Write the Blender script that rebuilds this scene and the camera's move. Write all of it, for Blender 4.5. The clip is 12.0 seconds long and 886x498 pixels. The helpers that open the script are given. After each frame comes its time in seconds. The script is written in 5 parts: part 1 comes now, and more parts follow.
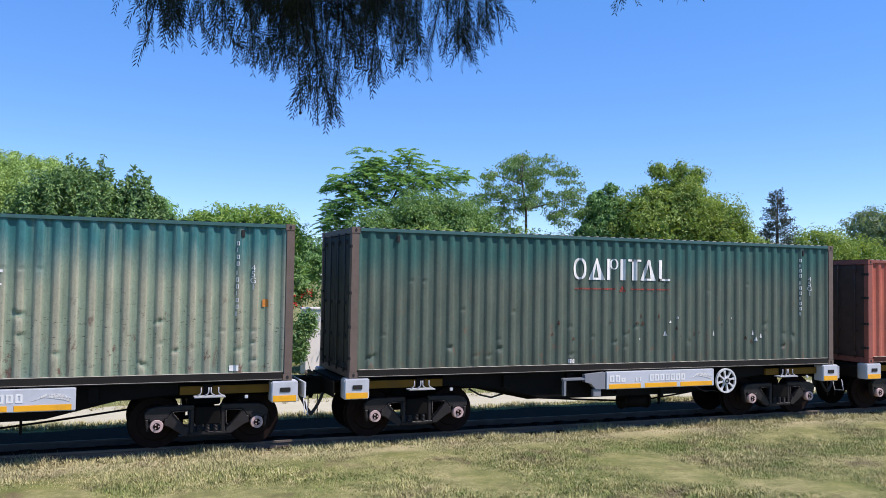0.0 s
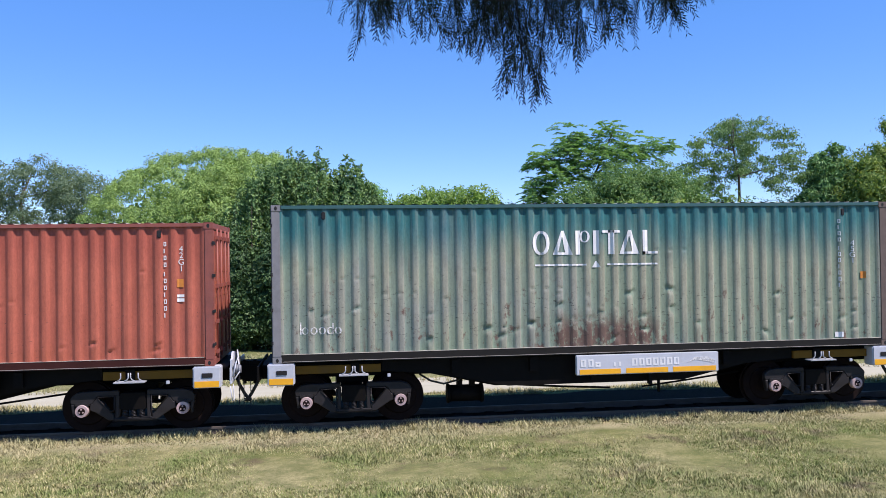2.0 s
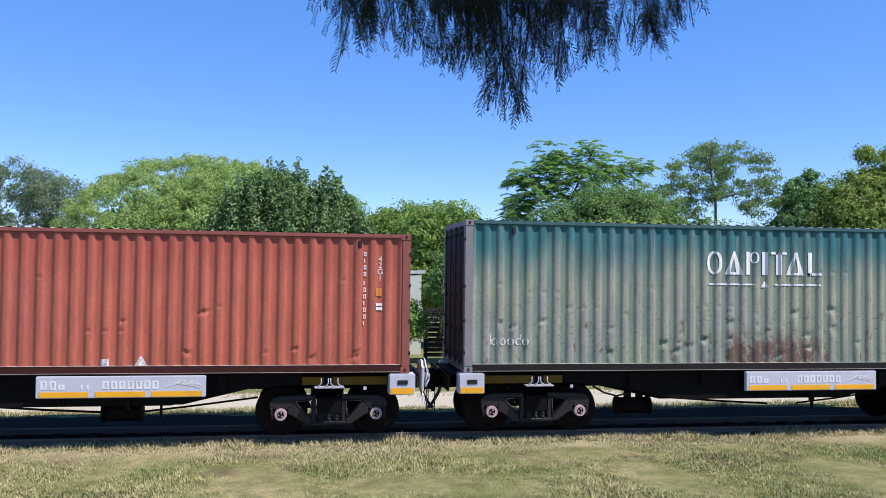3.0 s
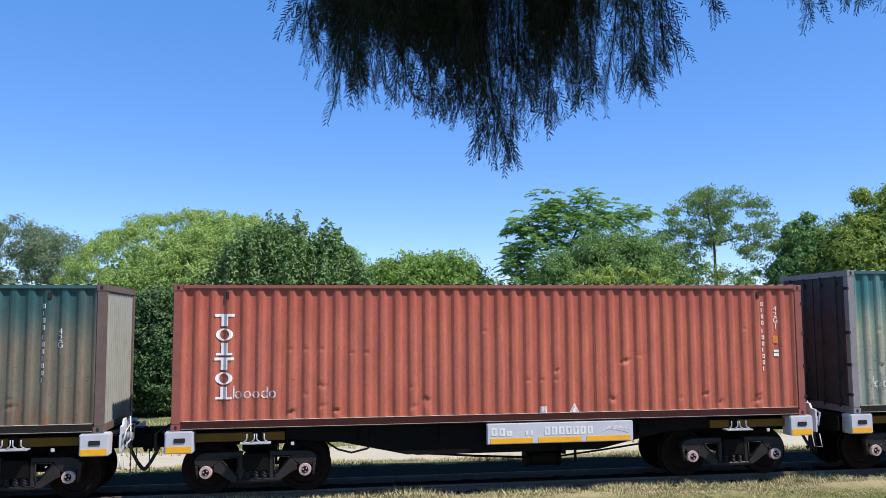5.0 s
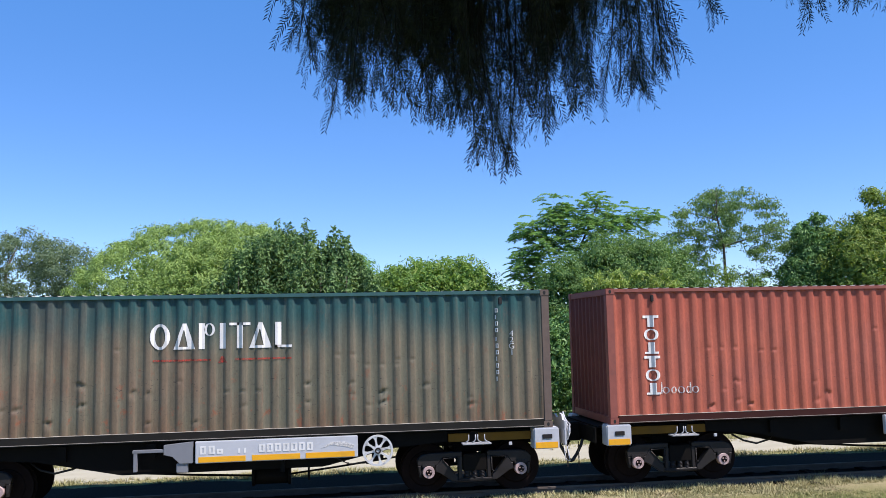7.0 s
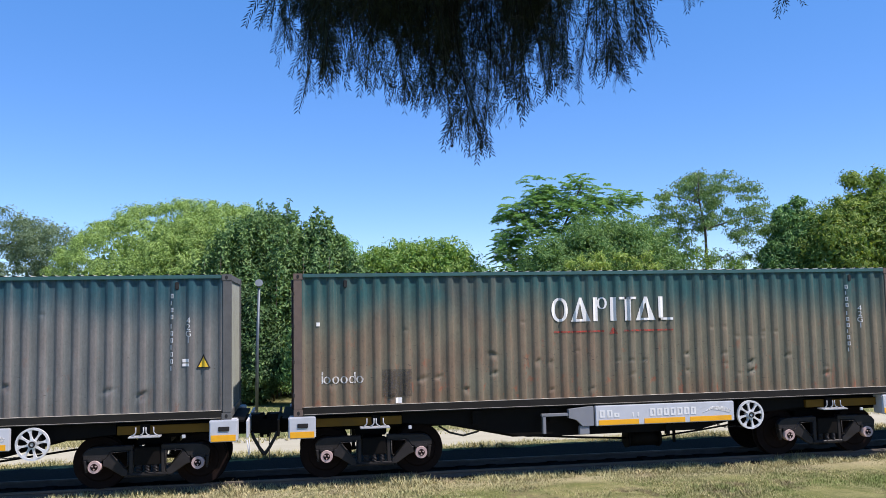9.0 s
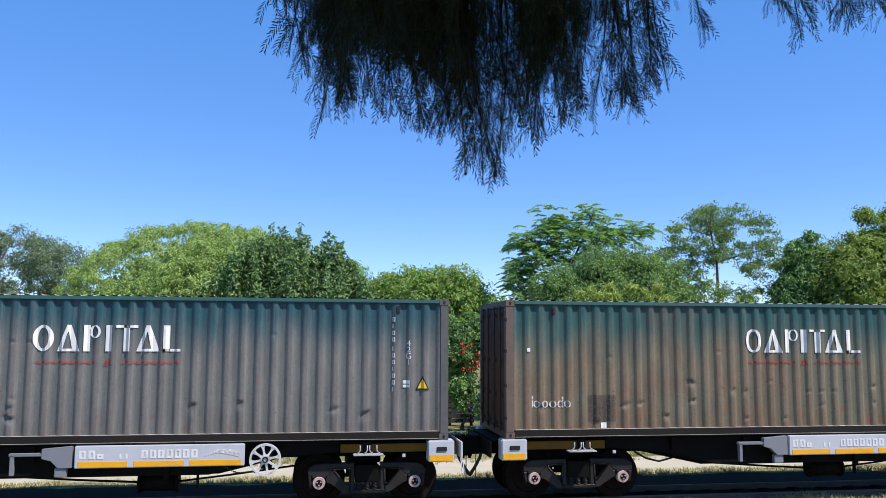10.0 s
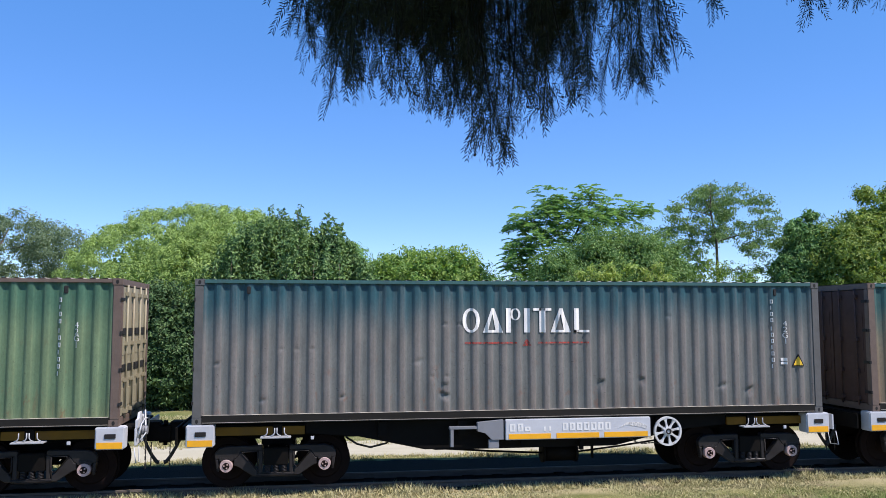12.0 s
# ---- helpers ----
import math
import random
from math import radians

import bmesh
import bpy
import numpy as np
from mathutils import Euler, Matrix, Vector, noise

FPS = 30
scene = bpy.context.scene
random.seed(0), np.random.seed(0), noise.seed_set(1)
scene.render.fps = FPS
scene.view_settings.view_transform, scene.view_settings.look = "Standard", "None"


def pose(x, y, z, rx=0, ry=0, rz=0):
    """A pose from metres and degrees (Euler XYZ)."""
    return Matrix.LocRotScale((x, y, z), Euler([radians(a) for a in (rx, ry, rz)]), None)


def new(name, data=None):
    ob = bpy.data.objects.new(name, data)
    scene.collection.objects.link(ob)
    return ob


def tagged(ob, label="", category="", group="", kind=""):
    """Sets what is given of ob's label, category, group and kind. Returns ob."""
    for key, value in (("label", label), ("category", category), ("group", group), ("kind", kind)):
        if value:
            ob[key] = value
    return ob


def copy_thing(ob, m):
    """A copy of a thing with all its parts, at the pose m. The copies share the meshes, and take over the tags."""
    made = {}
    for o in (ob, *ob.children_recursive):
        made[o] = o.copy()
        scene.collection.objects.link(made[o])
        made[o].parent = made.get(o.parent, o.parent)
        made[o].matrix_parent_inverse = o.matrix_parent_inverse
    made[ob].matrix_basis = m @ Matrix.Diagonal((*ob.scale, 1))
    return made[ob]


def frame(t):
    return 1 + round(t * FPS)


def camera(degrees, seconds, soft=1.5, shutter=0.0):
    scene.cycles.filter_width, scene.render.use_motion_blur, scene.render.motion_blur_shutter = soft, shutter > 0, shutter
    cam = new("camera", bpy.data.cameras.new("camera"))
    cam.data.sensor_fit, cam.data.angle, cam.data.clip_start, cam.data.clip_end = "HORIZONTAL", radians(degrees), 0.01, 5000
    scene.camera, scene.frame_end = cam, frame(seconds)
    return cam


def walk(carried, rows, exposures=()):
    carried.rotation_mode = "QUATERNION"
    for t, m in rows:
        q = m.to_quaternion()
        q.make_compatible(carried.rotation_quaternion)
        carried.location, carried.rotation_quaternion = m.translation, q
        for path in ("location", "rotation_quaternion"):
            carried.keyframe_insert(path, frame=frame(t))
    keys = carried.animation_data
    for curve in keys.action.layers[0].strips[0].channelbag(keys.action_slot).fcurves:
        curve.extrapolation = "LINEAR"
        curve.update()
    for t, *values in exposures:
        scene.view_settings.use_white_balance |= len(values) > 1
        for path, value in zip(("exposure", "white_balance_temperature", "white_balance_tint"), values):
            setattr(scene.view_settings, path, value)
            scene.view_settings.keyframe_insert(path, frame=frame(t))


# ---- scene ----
cam = camera(56.24, 12.0, soft=0.8)
CAM_Z = 3.217
LOOKS = [  # seconds, yaw, pitch, roll
    (0.0, -21.61, 2.28, -0.88), (0.2, -18.92, 1.67, -1.07), (0.5, -15.30, 0.74, 0.27), (0.8, -13.80, 0.26, 1.34), (1.0, -14.01, 0.21, 1.22),
    (1.2, -14.23, 0.18, 1.45), (1.5, -10.09, 1.80, 0.35), (1.7, -8.40, 2.17, -0.22), (2.0, -7.54, 0.70, 0.84), (2.2, -6.96, -0.12, 1.34),
    (2.5, -9.61, 0.97, -0.22), (2.8, -9.93, 1.57, -2.07), (3.0, -9.10, 1.69, -0.70), (3.2, -8.40, 1.89, 3.18),
    (4.8, -8.95, 5.61, 0.16), (5.0, -9.05, 5.12, 0.36), (5.5, -8.86, 5.65, -0.08), (6.0, -8.46, 6.04, 0.29),
    (6.5, -8.11, 6.41, -0.02), (7.0, -8.38, 5.56, 1.18), (7.2, -8.22, 5.58, 1.14), (8.8, -9.20, 4.47, 1.20),
    (9.0, -9.56, 4.25, 1.01), (9.2, -9.21, 4.70, 0.28), (9.5, -9.08, 6.32, -0.34), (10.0, -8.95, 6.14, -0.25), (10.5, -8.80, 6.24, -0.11),
    (11.0, -8.34, 6.86, -0.61), (11.2, -8.37, 5.97, -0.53), (11.5, -8.88, 5.80, -0.75), (12.0, -8.94, 4.83, 0.06)]
walk(cam, [(t, pose(0, 0, CAM_Z, 90 + p, r, y)) for t, y, p, r in LOOKS], exposures=[(0.0, 0.54, 6450, 21), (1.0, 0.50, 6300, 24), (3.2, 0.50, 6300, 24), (4.8, 0.50, 6500, 20), (12.0, 0.52, 6500, 20)])

# ---- light ----
SUN_TO = Vector((0.45, -0.33, 0.83)).normalized()
sun_elev = math.asin(SUN_TO.z)
sun_data = bpy.data.lights.new("sun", "SUN")
sun_data.energy, sun_data.angle, sun_data.color = 5.0, radians(0.53), (1.0, 0.95, 0.87)
sun = new("sun", sun_data)
sun.rotation_euler = SUN_TO.to_track_quat("Z", "Y").to_euler()
world = bpy.data.worlds.new("sky")
scene.world = world
world.use_nodes = True
wn = world.node_tree.nodes
sky = wn.new("ShaderNodeTexSky")
sky.sky_type, sky.sun_disc = "NISHITA", False
sky.sun_elevation, sky.sun_rotation = sun_elev, math.atan2(SUN_TO.x, SUN_TO.y)
sky.air_density, sky.dust_density, sky.ozone_density, sky.altitude = 1.0, 0.0, 6.0, 1500
wn["Background"].inputs["Strength"].default_value = 0.122
deep = wn.new("ShaderNodeHueSaturation")
deep.inputs["Hue"].default_value, deep.inputs["Saturation"].default_value, deep.inputs["Value"].default_value = 0.504, 1.10, 1.27
clear = wn.new("ShaderNodeMix")
clear.data_type = "RGBA"
clear.inputs[7].default_value = (0.36, 1.9, 4.85, 1)
up = wn.new("ShaderNodeSeparateXYZ")
world.node_tree.links.new(wn.new("ShaderNodeTexCoord").outputs["Generated"], up.inputs[0])
rise = wn.new("ShaderNodeMath")  # the air is clearer overhead than near the horizon
rise.operation, rise.use_clamp = "MULTIPLY_ADD", True
rise.inputs[1].default_value, rise.inputs[2].default_value = 0.75, 0.26
world.node_tree.links.new(up.outputs[2], rise.inputs[0])
world.node_tree.links.new(rise.outputs[0], clear.inputs[0])
world.node_tree.links.new(sky.outputs[0], deep.inputs["Color"])
world.node_tree.links.new(deep.outputs[0], clear.inputs[6])
world.node_tree.links.new(clear.outputs[2], wn["Background"].inputs["Color"])


# ---- material tools ----
LEN, WID = 12.192, 2.438  # a forty-foot container


class Mat:
    """A small wrapper to write node materials in few lines."""

    def __init__(self, name, rough=0.6, metal=0.0, spec=0.5):
        self.m = bpy.data.materials.new(name)
        self.m.use_nodes = True
        self.n, self.l = self.m.node_tree.nodes, self.m.node_tree.links
        self.b = self.n["Principled BSDF"]
        self.b.inputs["Roughness"].default_value = rough
        self.b.inputs["Metallic"].default_value = metal
        self.b.inputs["Specular IOR Level"].default_value = spec
        self.tc = self.n.new("ShaderNodeTexCoord")

    def coords(self, scale=(1, 1, 1), kind="Object"):
        mp = self.n.new("ShaderNodeMapping")
        mp.inputs["Scale"].default_value = scale
        self.l.new(self.tc.outputs[kind], mp.inputs["Vector"])
        return mp.outputs[0]

    def noise(self, scale, detail=4, rough=0.55, stretch=(1, 1, 1), kind="Object", distort=0.0):
        t = self.n.new("ShaderNodeTexNoise")
        t.inputs["Scale"].default_value, t.inputs["Detail"].default_value = scale, detail
        t.inputs["Roughness"].default_value, t.inputs["Distortion"].default_value = rough, distort
        self.l.new(self.coords(stretch, kind), t.inputs["Vector"])
        return t.outputs["Fac"]

    def ramp(self, fac, stops, smooth=False):
        r = self.n.new("ShaderNodeValToRGB")
        if smooth:
            r.color_ramp.interpolation = "EASE"
        e = r.color_ramp.elements
        while len(e) < len(stops):
            e.new(0.5)
        for k, (p, c) in enumerate(stops):
            e[k].position = p
            e[k].color = (c, c, c, 1) if isinstance(c, (int, float)) else (*c, 1)
        self.l.new(fac, r.inputs["Fac"])
        return r.outputs["Color"]

    def mix(self, fac, a, b, how="MIX"):
        x = self.n.new("ShaderNodeMix")
        x.data_type, x.blend_type = "RGBA", how
        for s, v in ((x.inputs[0], fac), (x.inputs[6], a), (x.inputs[7], b)):
            if hasattr(v, "is_linked"):
                self.l.new(v, s)
            else:
                s.default_value = v if isinstance(v, (int, float)) else (*v, 1)
        return x.outputs[2]

    def math(self, op, a, b=0.0, c=0.0):
        x = self.n.new("ShaderNodeMath")
        x.operation = op
        for s, v in zip(x.inputs, (a, b, c)):
            if hasattr(v, "is_linked"):
                self.l.new(v, s)
            else:
                s.default_value = v
        return x.outputs[0]

    def axis(self, which, kind="Object"):
        s = self.n.new("ShaderNodeSeparateXYZ")
        self.l.new(self.tc.outputs[kind], s.inputs[0])
        return s.outputs[which]

    def island(self):
        return self.n.new("ShaderNodeNewGeometry").outputs["Random Per Island"]

    def colour(self, c):
        if hasattr(c, "is_linked"):
            self.l.new(c, self.b.inputs["Base Color"])
        else:
            self.b.inputs["Base Color"].default_value = (*c, 1)
        return self

    def rough(self, r):
        self.l.new(r, self.b.inputs["Roughness"])
        return self

    def bump(self, h, strength=0.3, dist=0.01):
        b = self.n.new("ShaderNodeBump")
        b.inputs["Strength"].default_value, b.inputs["Distance"].default_value = strength, dist
        self.l.new(h, b.inputs["Height"])
        self.l.new(b.outputs[0], self.b.inputs["Normal"])
        return self


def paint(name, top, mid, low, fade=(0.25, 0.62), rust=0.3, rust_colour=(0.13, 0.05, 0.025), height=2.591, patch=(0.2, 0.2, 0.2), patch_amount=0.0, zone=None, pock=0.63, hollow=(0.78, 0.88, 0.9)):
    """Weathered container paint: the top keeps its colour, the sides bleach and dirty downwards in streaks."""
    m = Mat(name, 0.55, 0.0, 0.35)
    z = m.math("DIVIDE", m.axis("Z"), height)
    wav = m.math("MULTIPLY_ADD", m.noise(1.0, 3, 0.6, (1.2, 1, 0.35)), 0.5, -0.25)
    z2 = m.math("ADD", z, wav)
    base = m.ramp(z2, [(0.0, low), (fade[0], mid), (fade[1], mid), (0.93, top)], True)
    streak = m.noise(1.0, 5, 0.65, (9, 9, 0.5))
    base = m.mix(m.ramp(streak, [(0.5, 0.0), (0.75, 0.35)]), base, tuple(min(1, c * 1.5 + 0.015) for c in mid))
    if patch_amount:
        pf = m.ramp(m.noise(0.55, 3, 0.6, (1, 1, 0.8)), [(0.5, 0.0), (0.66, patch_amount)])
        base = m.mix(pf, base, patch)
    grime = m.ramp(m.noise(1.0, 6, 0.7, (5, 5, 1.2)), [(0.35, 0.8), (0.6, 1.0)])
    base = m.mix(1.0, base, grime, "MULTIPLY")
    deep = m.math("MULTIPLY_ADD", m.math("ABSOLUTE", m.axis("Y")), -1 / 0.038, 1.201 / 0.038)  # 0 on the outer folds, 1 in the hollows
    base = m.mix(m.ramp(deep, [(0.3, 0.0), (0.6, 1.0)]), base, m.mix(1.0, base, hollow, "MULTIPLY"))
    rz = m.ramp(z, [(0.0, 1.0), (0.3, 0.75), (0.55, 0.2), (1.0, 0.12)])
    rn = m.ramp(m.noise(4.2, 8, 0.75, (1, 1, 0.7)), [(0.57, 0.0), (0.66, 1.0)])
    if zone:
        x = m.axis("X")
        inx = m.math("MULTIPLY", m.ramp(m.math("DIVIDE", x, LEN), [(zone[0] / LEN, 0.0), (zone[0] / LEN + 0.04, 1.0), (zone[1] / LEN - 0.04, 1.0), (zone[1] / LEN, 0.0)]),
                     m.ramp(z, [(zone[2], 1.0), (zone[3], 0.0)]))
        worn = m.ramp(m.noise(2.6, 8, 0.75, (1, 1, 0.55)), [(0.46, 0.0), (0.53, 1.0)])
        rn = m.math("MAXIMUM", rn, m.math("MULTIPLY", inx, worn))
    rf = m.math("MULTIPLY", m.math("MULTIPLY", rz, rn), rust * 2.2)
    base = m.mix(m.math("MINIMUM", rf, 0.9), base, m.mix(m.noise(9, 4), rust_colour, tuple(c * 1.7 for c in rust_colour)))
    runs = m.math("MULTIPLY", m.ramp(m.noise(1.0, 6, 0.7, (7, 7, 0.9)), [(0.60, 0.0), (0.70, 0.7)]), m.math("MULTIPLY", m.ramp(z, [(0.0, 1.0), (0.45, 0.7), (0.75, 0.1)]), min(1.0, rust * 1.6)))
    base = m.mix(runs, base, tuple(c * 1.5 for c in rust_colour))
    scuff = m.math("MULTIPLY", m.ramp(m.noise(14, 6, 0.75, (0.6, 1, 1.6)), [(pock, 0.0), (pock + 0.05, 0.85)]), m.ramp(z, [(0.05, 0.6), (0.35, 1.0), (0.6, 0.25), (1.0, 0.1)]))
    base = m.mix(scuff, base, (0.035, 0.03, 0.026))
    base = m.mix(1.0, base, m.ramp(m.noise(38, 5, 0.7, (1, 1, 0.45)), [(0.3, 0.84), (0.62, 1.06)]), "MULTIPLY")
    m.colour(base)
    m.rough(m.ramp(m.noise(6, 4), [(0.3, 0.42), (0.7, 0.7)]))
    return m.bump(m.noise(30, 4, 0.6), 0.15, 0.004).m


def plain(name, col, rough=0.6, metal=0.0, vary=0.25, scale=8.0, dirt=(0.05, 0.045, 0.04), dirty=0.35, spec=0.4):
    """Painted or bare stuff with grain and grime."""
    m = Mat(name, rough, metal, spec)
    a = m.mix(m.noise(scale, 5, 0.6), tuple(c * (1 - vary) for c in col), tuple(min(1, c * (1 + vary)) for c in col))
    a = m.mix(m.ramp(m.noise(scale * 0.45, 6, 0.7), [(0.5, 0.0), (0.75, dirty)]), a, dirt)
    return m.colour(a).bump(m.noise(scale * 6, 4), 0.2, 0.004).m


def worn_paint(name, col, cover):
    """Thin old paint that lets the wall show through in specks."""
    m = Mat(name, 0.6, 0.0, 0.2)
    m.colour(m.mix(m.noise(12, 4), tuple(c * 0.8 for c in col), tuple(min(1, c * 1.15) for c in col)))
    a = m.ramp(m.noise(26, 5, 0.7), [(0.36, cover * 0.35), (0.58, cover * 1.3)])
    m.l.new(a, m.b.inputs["Alpha"])
    return m.m


def leafy(name, dark, light, third=None, trans=0.35, rough=0.5):
    m = Mat(name, rough, 0.0, 0.22)
    r = m.island()
    stops = [(0.0, dark), (0.6, light)] + ([(1.0, third)] if third else [])
    c = m.ramp(r, stops)
    c = m.mix(m.ramp(m.noise(0.8, 3), [(0.4, 0.0), (0.7, 0.35)]), c, third or light)
    m.colour(c)
    tr = m.n.new("ShaderNodeBsdfTranslucent")
    mx = m.n.new("ShaderNodeMixShader")
    mx.inputs[0].default_value = trans
    bright = m.mix(1.0, c, (1.5, 1.45, 0.7), "MULTIPLY")
    m.l.new(bright, tr.inputs[0])
    m.l.new(m.b.outputs[0], mx.inputs[1])
    m.l.new(tr.outputs[0], mx.inputs[2])
    m.l.new(mx.outputs[0], m.n["Material Output"].inputs[0])
    return m.m


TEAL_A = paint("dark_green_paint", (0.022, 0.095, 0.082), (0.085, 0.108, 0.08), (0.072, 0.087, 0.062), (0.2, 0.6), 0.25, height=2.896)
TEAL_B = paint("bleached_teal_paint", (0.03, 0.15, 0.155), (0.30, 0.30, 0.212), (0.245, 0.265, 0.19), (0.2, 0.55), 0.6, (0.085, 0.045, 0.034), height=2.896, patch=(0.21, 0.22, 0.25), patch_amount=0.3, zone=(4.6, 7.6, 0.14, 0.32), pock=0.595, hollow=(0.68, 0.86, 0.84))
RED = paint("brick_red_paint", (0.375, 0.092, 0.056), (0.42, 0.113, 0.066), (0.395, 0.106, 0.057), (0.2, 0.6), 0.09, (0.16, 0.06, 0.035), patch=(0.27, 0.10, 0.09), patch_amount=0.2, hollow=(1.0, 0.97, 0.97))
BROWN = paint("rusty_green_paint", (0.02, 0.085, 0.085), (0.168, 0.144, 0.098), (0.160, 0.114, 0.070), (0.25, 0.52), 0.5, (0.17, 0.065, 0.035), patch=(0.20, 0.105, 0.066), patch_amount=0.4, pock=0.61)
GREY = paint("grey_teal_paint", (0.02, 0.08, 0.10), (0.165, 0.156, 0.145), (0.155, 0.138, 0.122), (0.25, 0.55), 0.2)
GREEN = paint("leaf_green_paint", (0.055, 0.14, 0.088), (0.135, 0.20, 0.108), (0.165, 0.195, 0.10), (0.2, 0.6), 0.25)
POST_BROWN = plain("oxide_brown_frame", (0.125, 0.090, 0.072))
# left ends face away from the sun: shade is mixed into these grimy colours
SHADED_END = plain("grimy_shaded_doors", (0.045, 0.047, 0.045), 0.7, 0, 0.3, 4, (0.02, 0.018, 0.016), 0.5, 0.2)
RED_END = plain("dirty_shaded_red_end_wall", (0.17, 0.055, 0.045), 0.7, 0, 0.25, 3, (0.06, 0.03, 0.026), 0.5, 0.2)
MAROON_END = plain("grimy_shaded_maroon_doors", (0.07, 0.042, 0.036), 0.7, 0, 0.3, 4, (0.025, 0.018, 0.016), 0.5, 0.2)

PALE_END = plain("pale_grey_green_end", (0.25, 0.265, 0.225), 0.6, 0, 0.15, 4, (0.12, 0.10, 0.08), 0.4)
BEIGE_END = plain("weathered_beige_end", (0.27, 0.245, 0.165), 0.6, 0, 0.2, 4, (0.14, 0.08, 0.05), 0.5)
POST_PALE = plain("pale_grey_frame", (0.20, 0.195, 0.195))
POST_GREY = plain("grey_green_frame", (0.095, 0.095, 0.092))
POST_RED = plain("red_frame", (0.25, 0.075, 0.055))
RAIL_MAROON = plain("dark_maroon_rail", (0.045, 0.014, 0.011), 0.6, 0, 0.3, 6, (0.04, 0.02, 0.015), 0.4, 0.15)
# pale tone: the sunlit look of roof edges and rail lips is coloured in
LIT_DUST = plain("pale_sunlit_dust", (0.36, 0.33, 0.28), 0.9, 0, 0.25, 10, (0.14, 0.11, 0.09), 0.6, 0.1)
RAIL_TEAL = plain("teal_rail", (0.03, 0.10, 0.10))
RAIL_DARK = plain("dark_rail", (0.016, 0.015, 0.013), 0.6, 0, 0.3, 6, (0.03, 0.022, 0.015), 0.4, 0.15)
HOLE = plain("black_steel", (0.012, 0.012, 0.012), 0.7)
WHEEL_WHITE = plain("chipped_white_paint", (0.55, 0.56, 0.56), 0.45, 0, 0.2, 14, (0.06, 0.055, 0.05), 0.9)
WHITE = plain("white_lettering", (0.70, 0.70, 0.68), 0.5, 0, 0.08, 9, (0.3, 0.3, 0.28), 0.5)
RED_MARK = worn_paint("red_lettering", (0.42, 0.045, 0.035), 0.60)
RUST_MARK = worn_paint("rust_fleck", (0.10, 0.04, 0.025), 0.75)
OLD_PATCH = worn_paint("dull_dark_patch", (0.07, 0.066, 0.06), 0.45)
FADED = worn_paint("worn_white_lettering", (0.66, 0.65, 0.62), 0.80)
YELLOW = plain("yellow_sticker", (0.80, 0.50, 0.03), 0.5, 0, 0.1)
ORANGE = plain("orange_sticker", (0.55, 0.20, 0.03), 0.5, 0, 0.1)
WAGON_BLACK = plain("grimy_black_steel", (0.006, 0.0055, 0.005), 0.65, 0, 0.4, 4, (0.012, 0.009, 0.007), 0.5, 0.08)
WAGON_OCHRE = plain("ochre_sill_paint", (0.16, 0.085, 0.015), 0.8, 0, 0.2, 4, spec=0.1)
BRACKET_GREY = plain("mid_grey_bracket_paint", (0.19, 0.20, 0.22), 0.6, 0, 0.1, 3, (0.1, 0.1, 0.1), 0.4)
WAGON_GREY = plain("light_grey_wagon_paint", (0.47, 0.49, 0.52), 0.5, 0, 0.08, 3, (0.25, 0.24, 0.23), 0.4)
HOOK_GREY = plain("grimy_pale_grey_paint", (0.36, 0.37, 0.38), 0.55, 0, 0.12, 8, (0.10, 0.09, 0.085), 0.7)
STRIPE = plain("orange_yellow_stripe", (0.80, 0.38, 0.01), 0.5, 0, 0.08, 4, (0.35, 0.2, 0.05), 0.4)
BOGIE = plain("bogie_cast_steel", (0.026, 0.024, 0.024), 0.36, 0.0, 0.35, 7, (0.02, 0.014, 0.010), 0.5, 0.15)
WHEEL = plain("wheel_steel", (0.014, 0.009, 0.008), 0.7, 0.0, 0.4, 6, (0.01, 0.006, 0.005), 0.4, 0.06)
CAP = plain("pale_axle_cap", (0.45, 0.33, 0.31), 0.5, 0, 0.25, 14, (0.10, 0.05, 0.04), 0.5)
RUBBER = plain("black_rubber", (0.015, 0.015, 0.015), 0.6)
RAIL_STEEL = plain("rail_steel", (0.11, 0.09, 0.075), 0.6, 0.0, 0.3, 6, spec=0.2)
SLEEPER = plain("sleeper_wood", (0.016, 0.013, 0.010), 0.9, 0, 0.4, 6, (0.008, 0.007, 0.006), 0.5, 0.08)
TWIG = plain("dark_hanging_twig", (0.014, 0.015, 0.010), 0.8, 0, 0.3, 20, (0.01, 0.01, 0.008), 0.4, 0.1)
BARK = plain("bark", (0.10, 0.08, 0.06), 0.9, 0, 0.5, 14)


# ---- mesh tools ----
def part(name, bm, material, parent, label=""):
    me = bpy.data.meshes.new(name)
    bm.to_mesh(me)
    bm.free()
    for m in material if isinstance(material, (list, tuple)) else [material]:
        me.materials.append(m)
    ob = new(name, me)
    ob.parent = parent
    if label:
        tagged(ob, label)
    return ob


def arrays(name, verts, faces, material, parent=None, smooth=False):
    """A mesh object from number arrays; all faces have the same count of corners."""
    verts, faces = np.asarray(verts, np.float32), np.asarray(faces, np.int32)
    me = bpy.data.meshes.new(name)
    k = faces.shape[1]
    me.vertices.add(len(verts)), me.loops.add(faces.size), me.polygons.add(len(faces))
    me.vertices.foreach_set("co", verts.ravel())
    me.loops.foreach_set("vertex_index", faces.ravel())
    me.polygons.foreach_set("loop_start", np.arange(0, faces.size, k, dtype=np.int32))
    me.update(calc_edges=True)
    me.polygons.foreach_set("use_smooth", np.full(len(faces), smooth))
    me.materials.append(material)
    ob = new(name, me)
    ob.parent = parent
    return ob


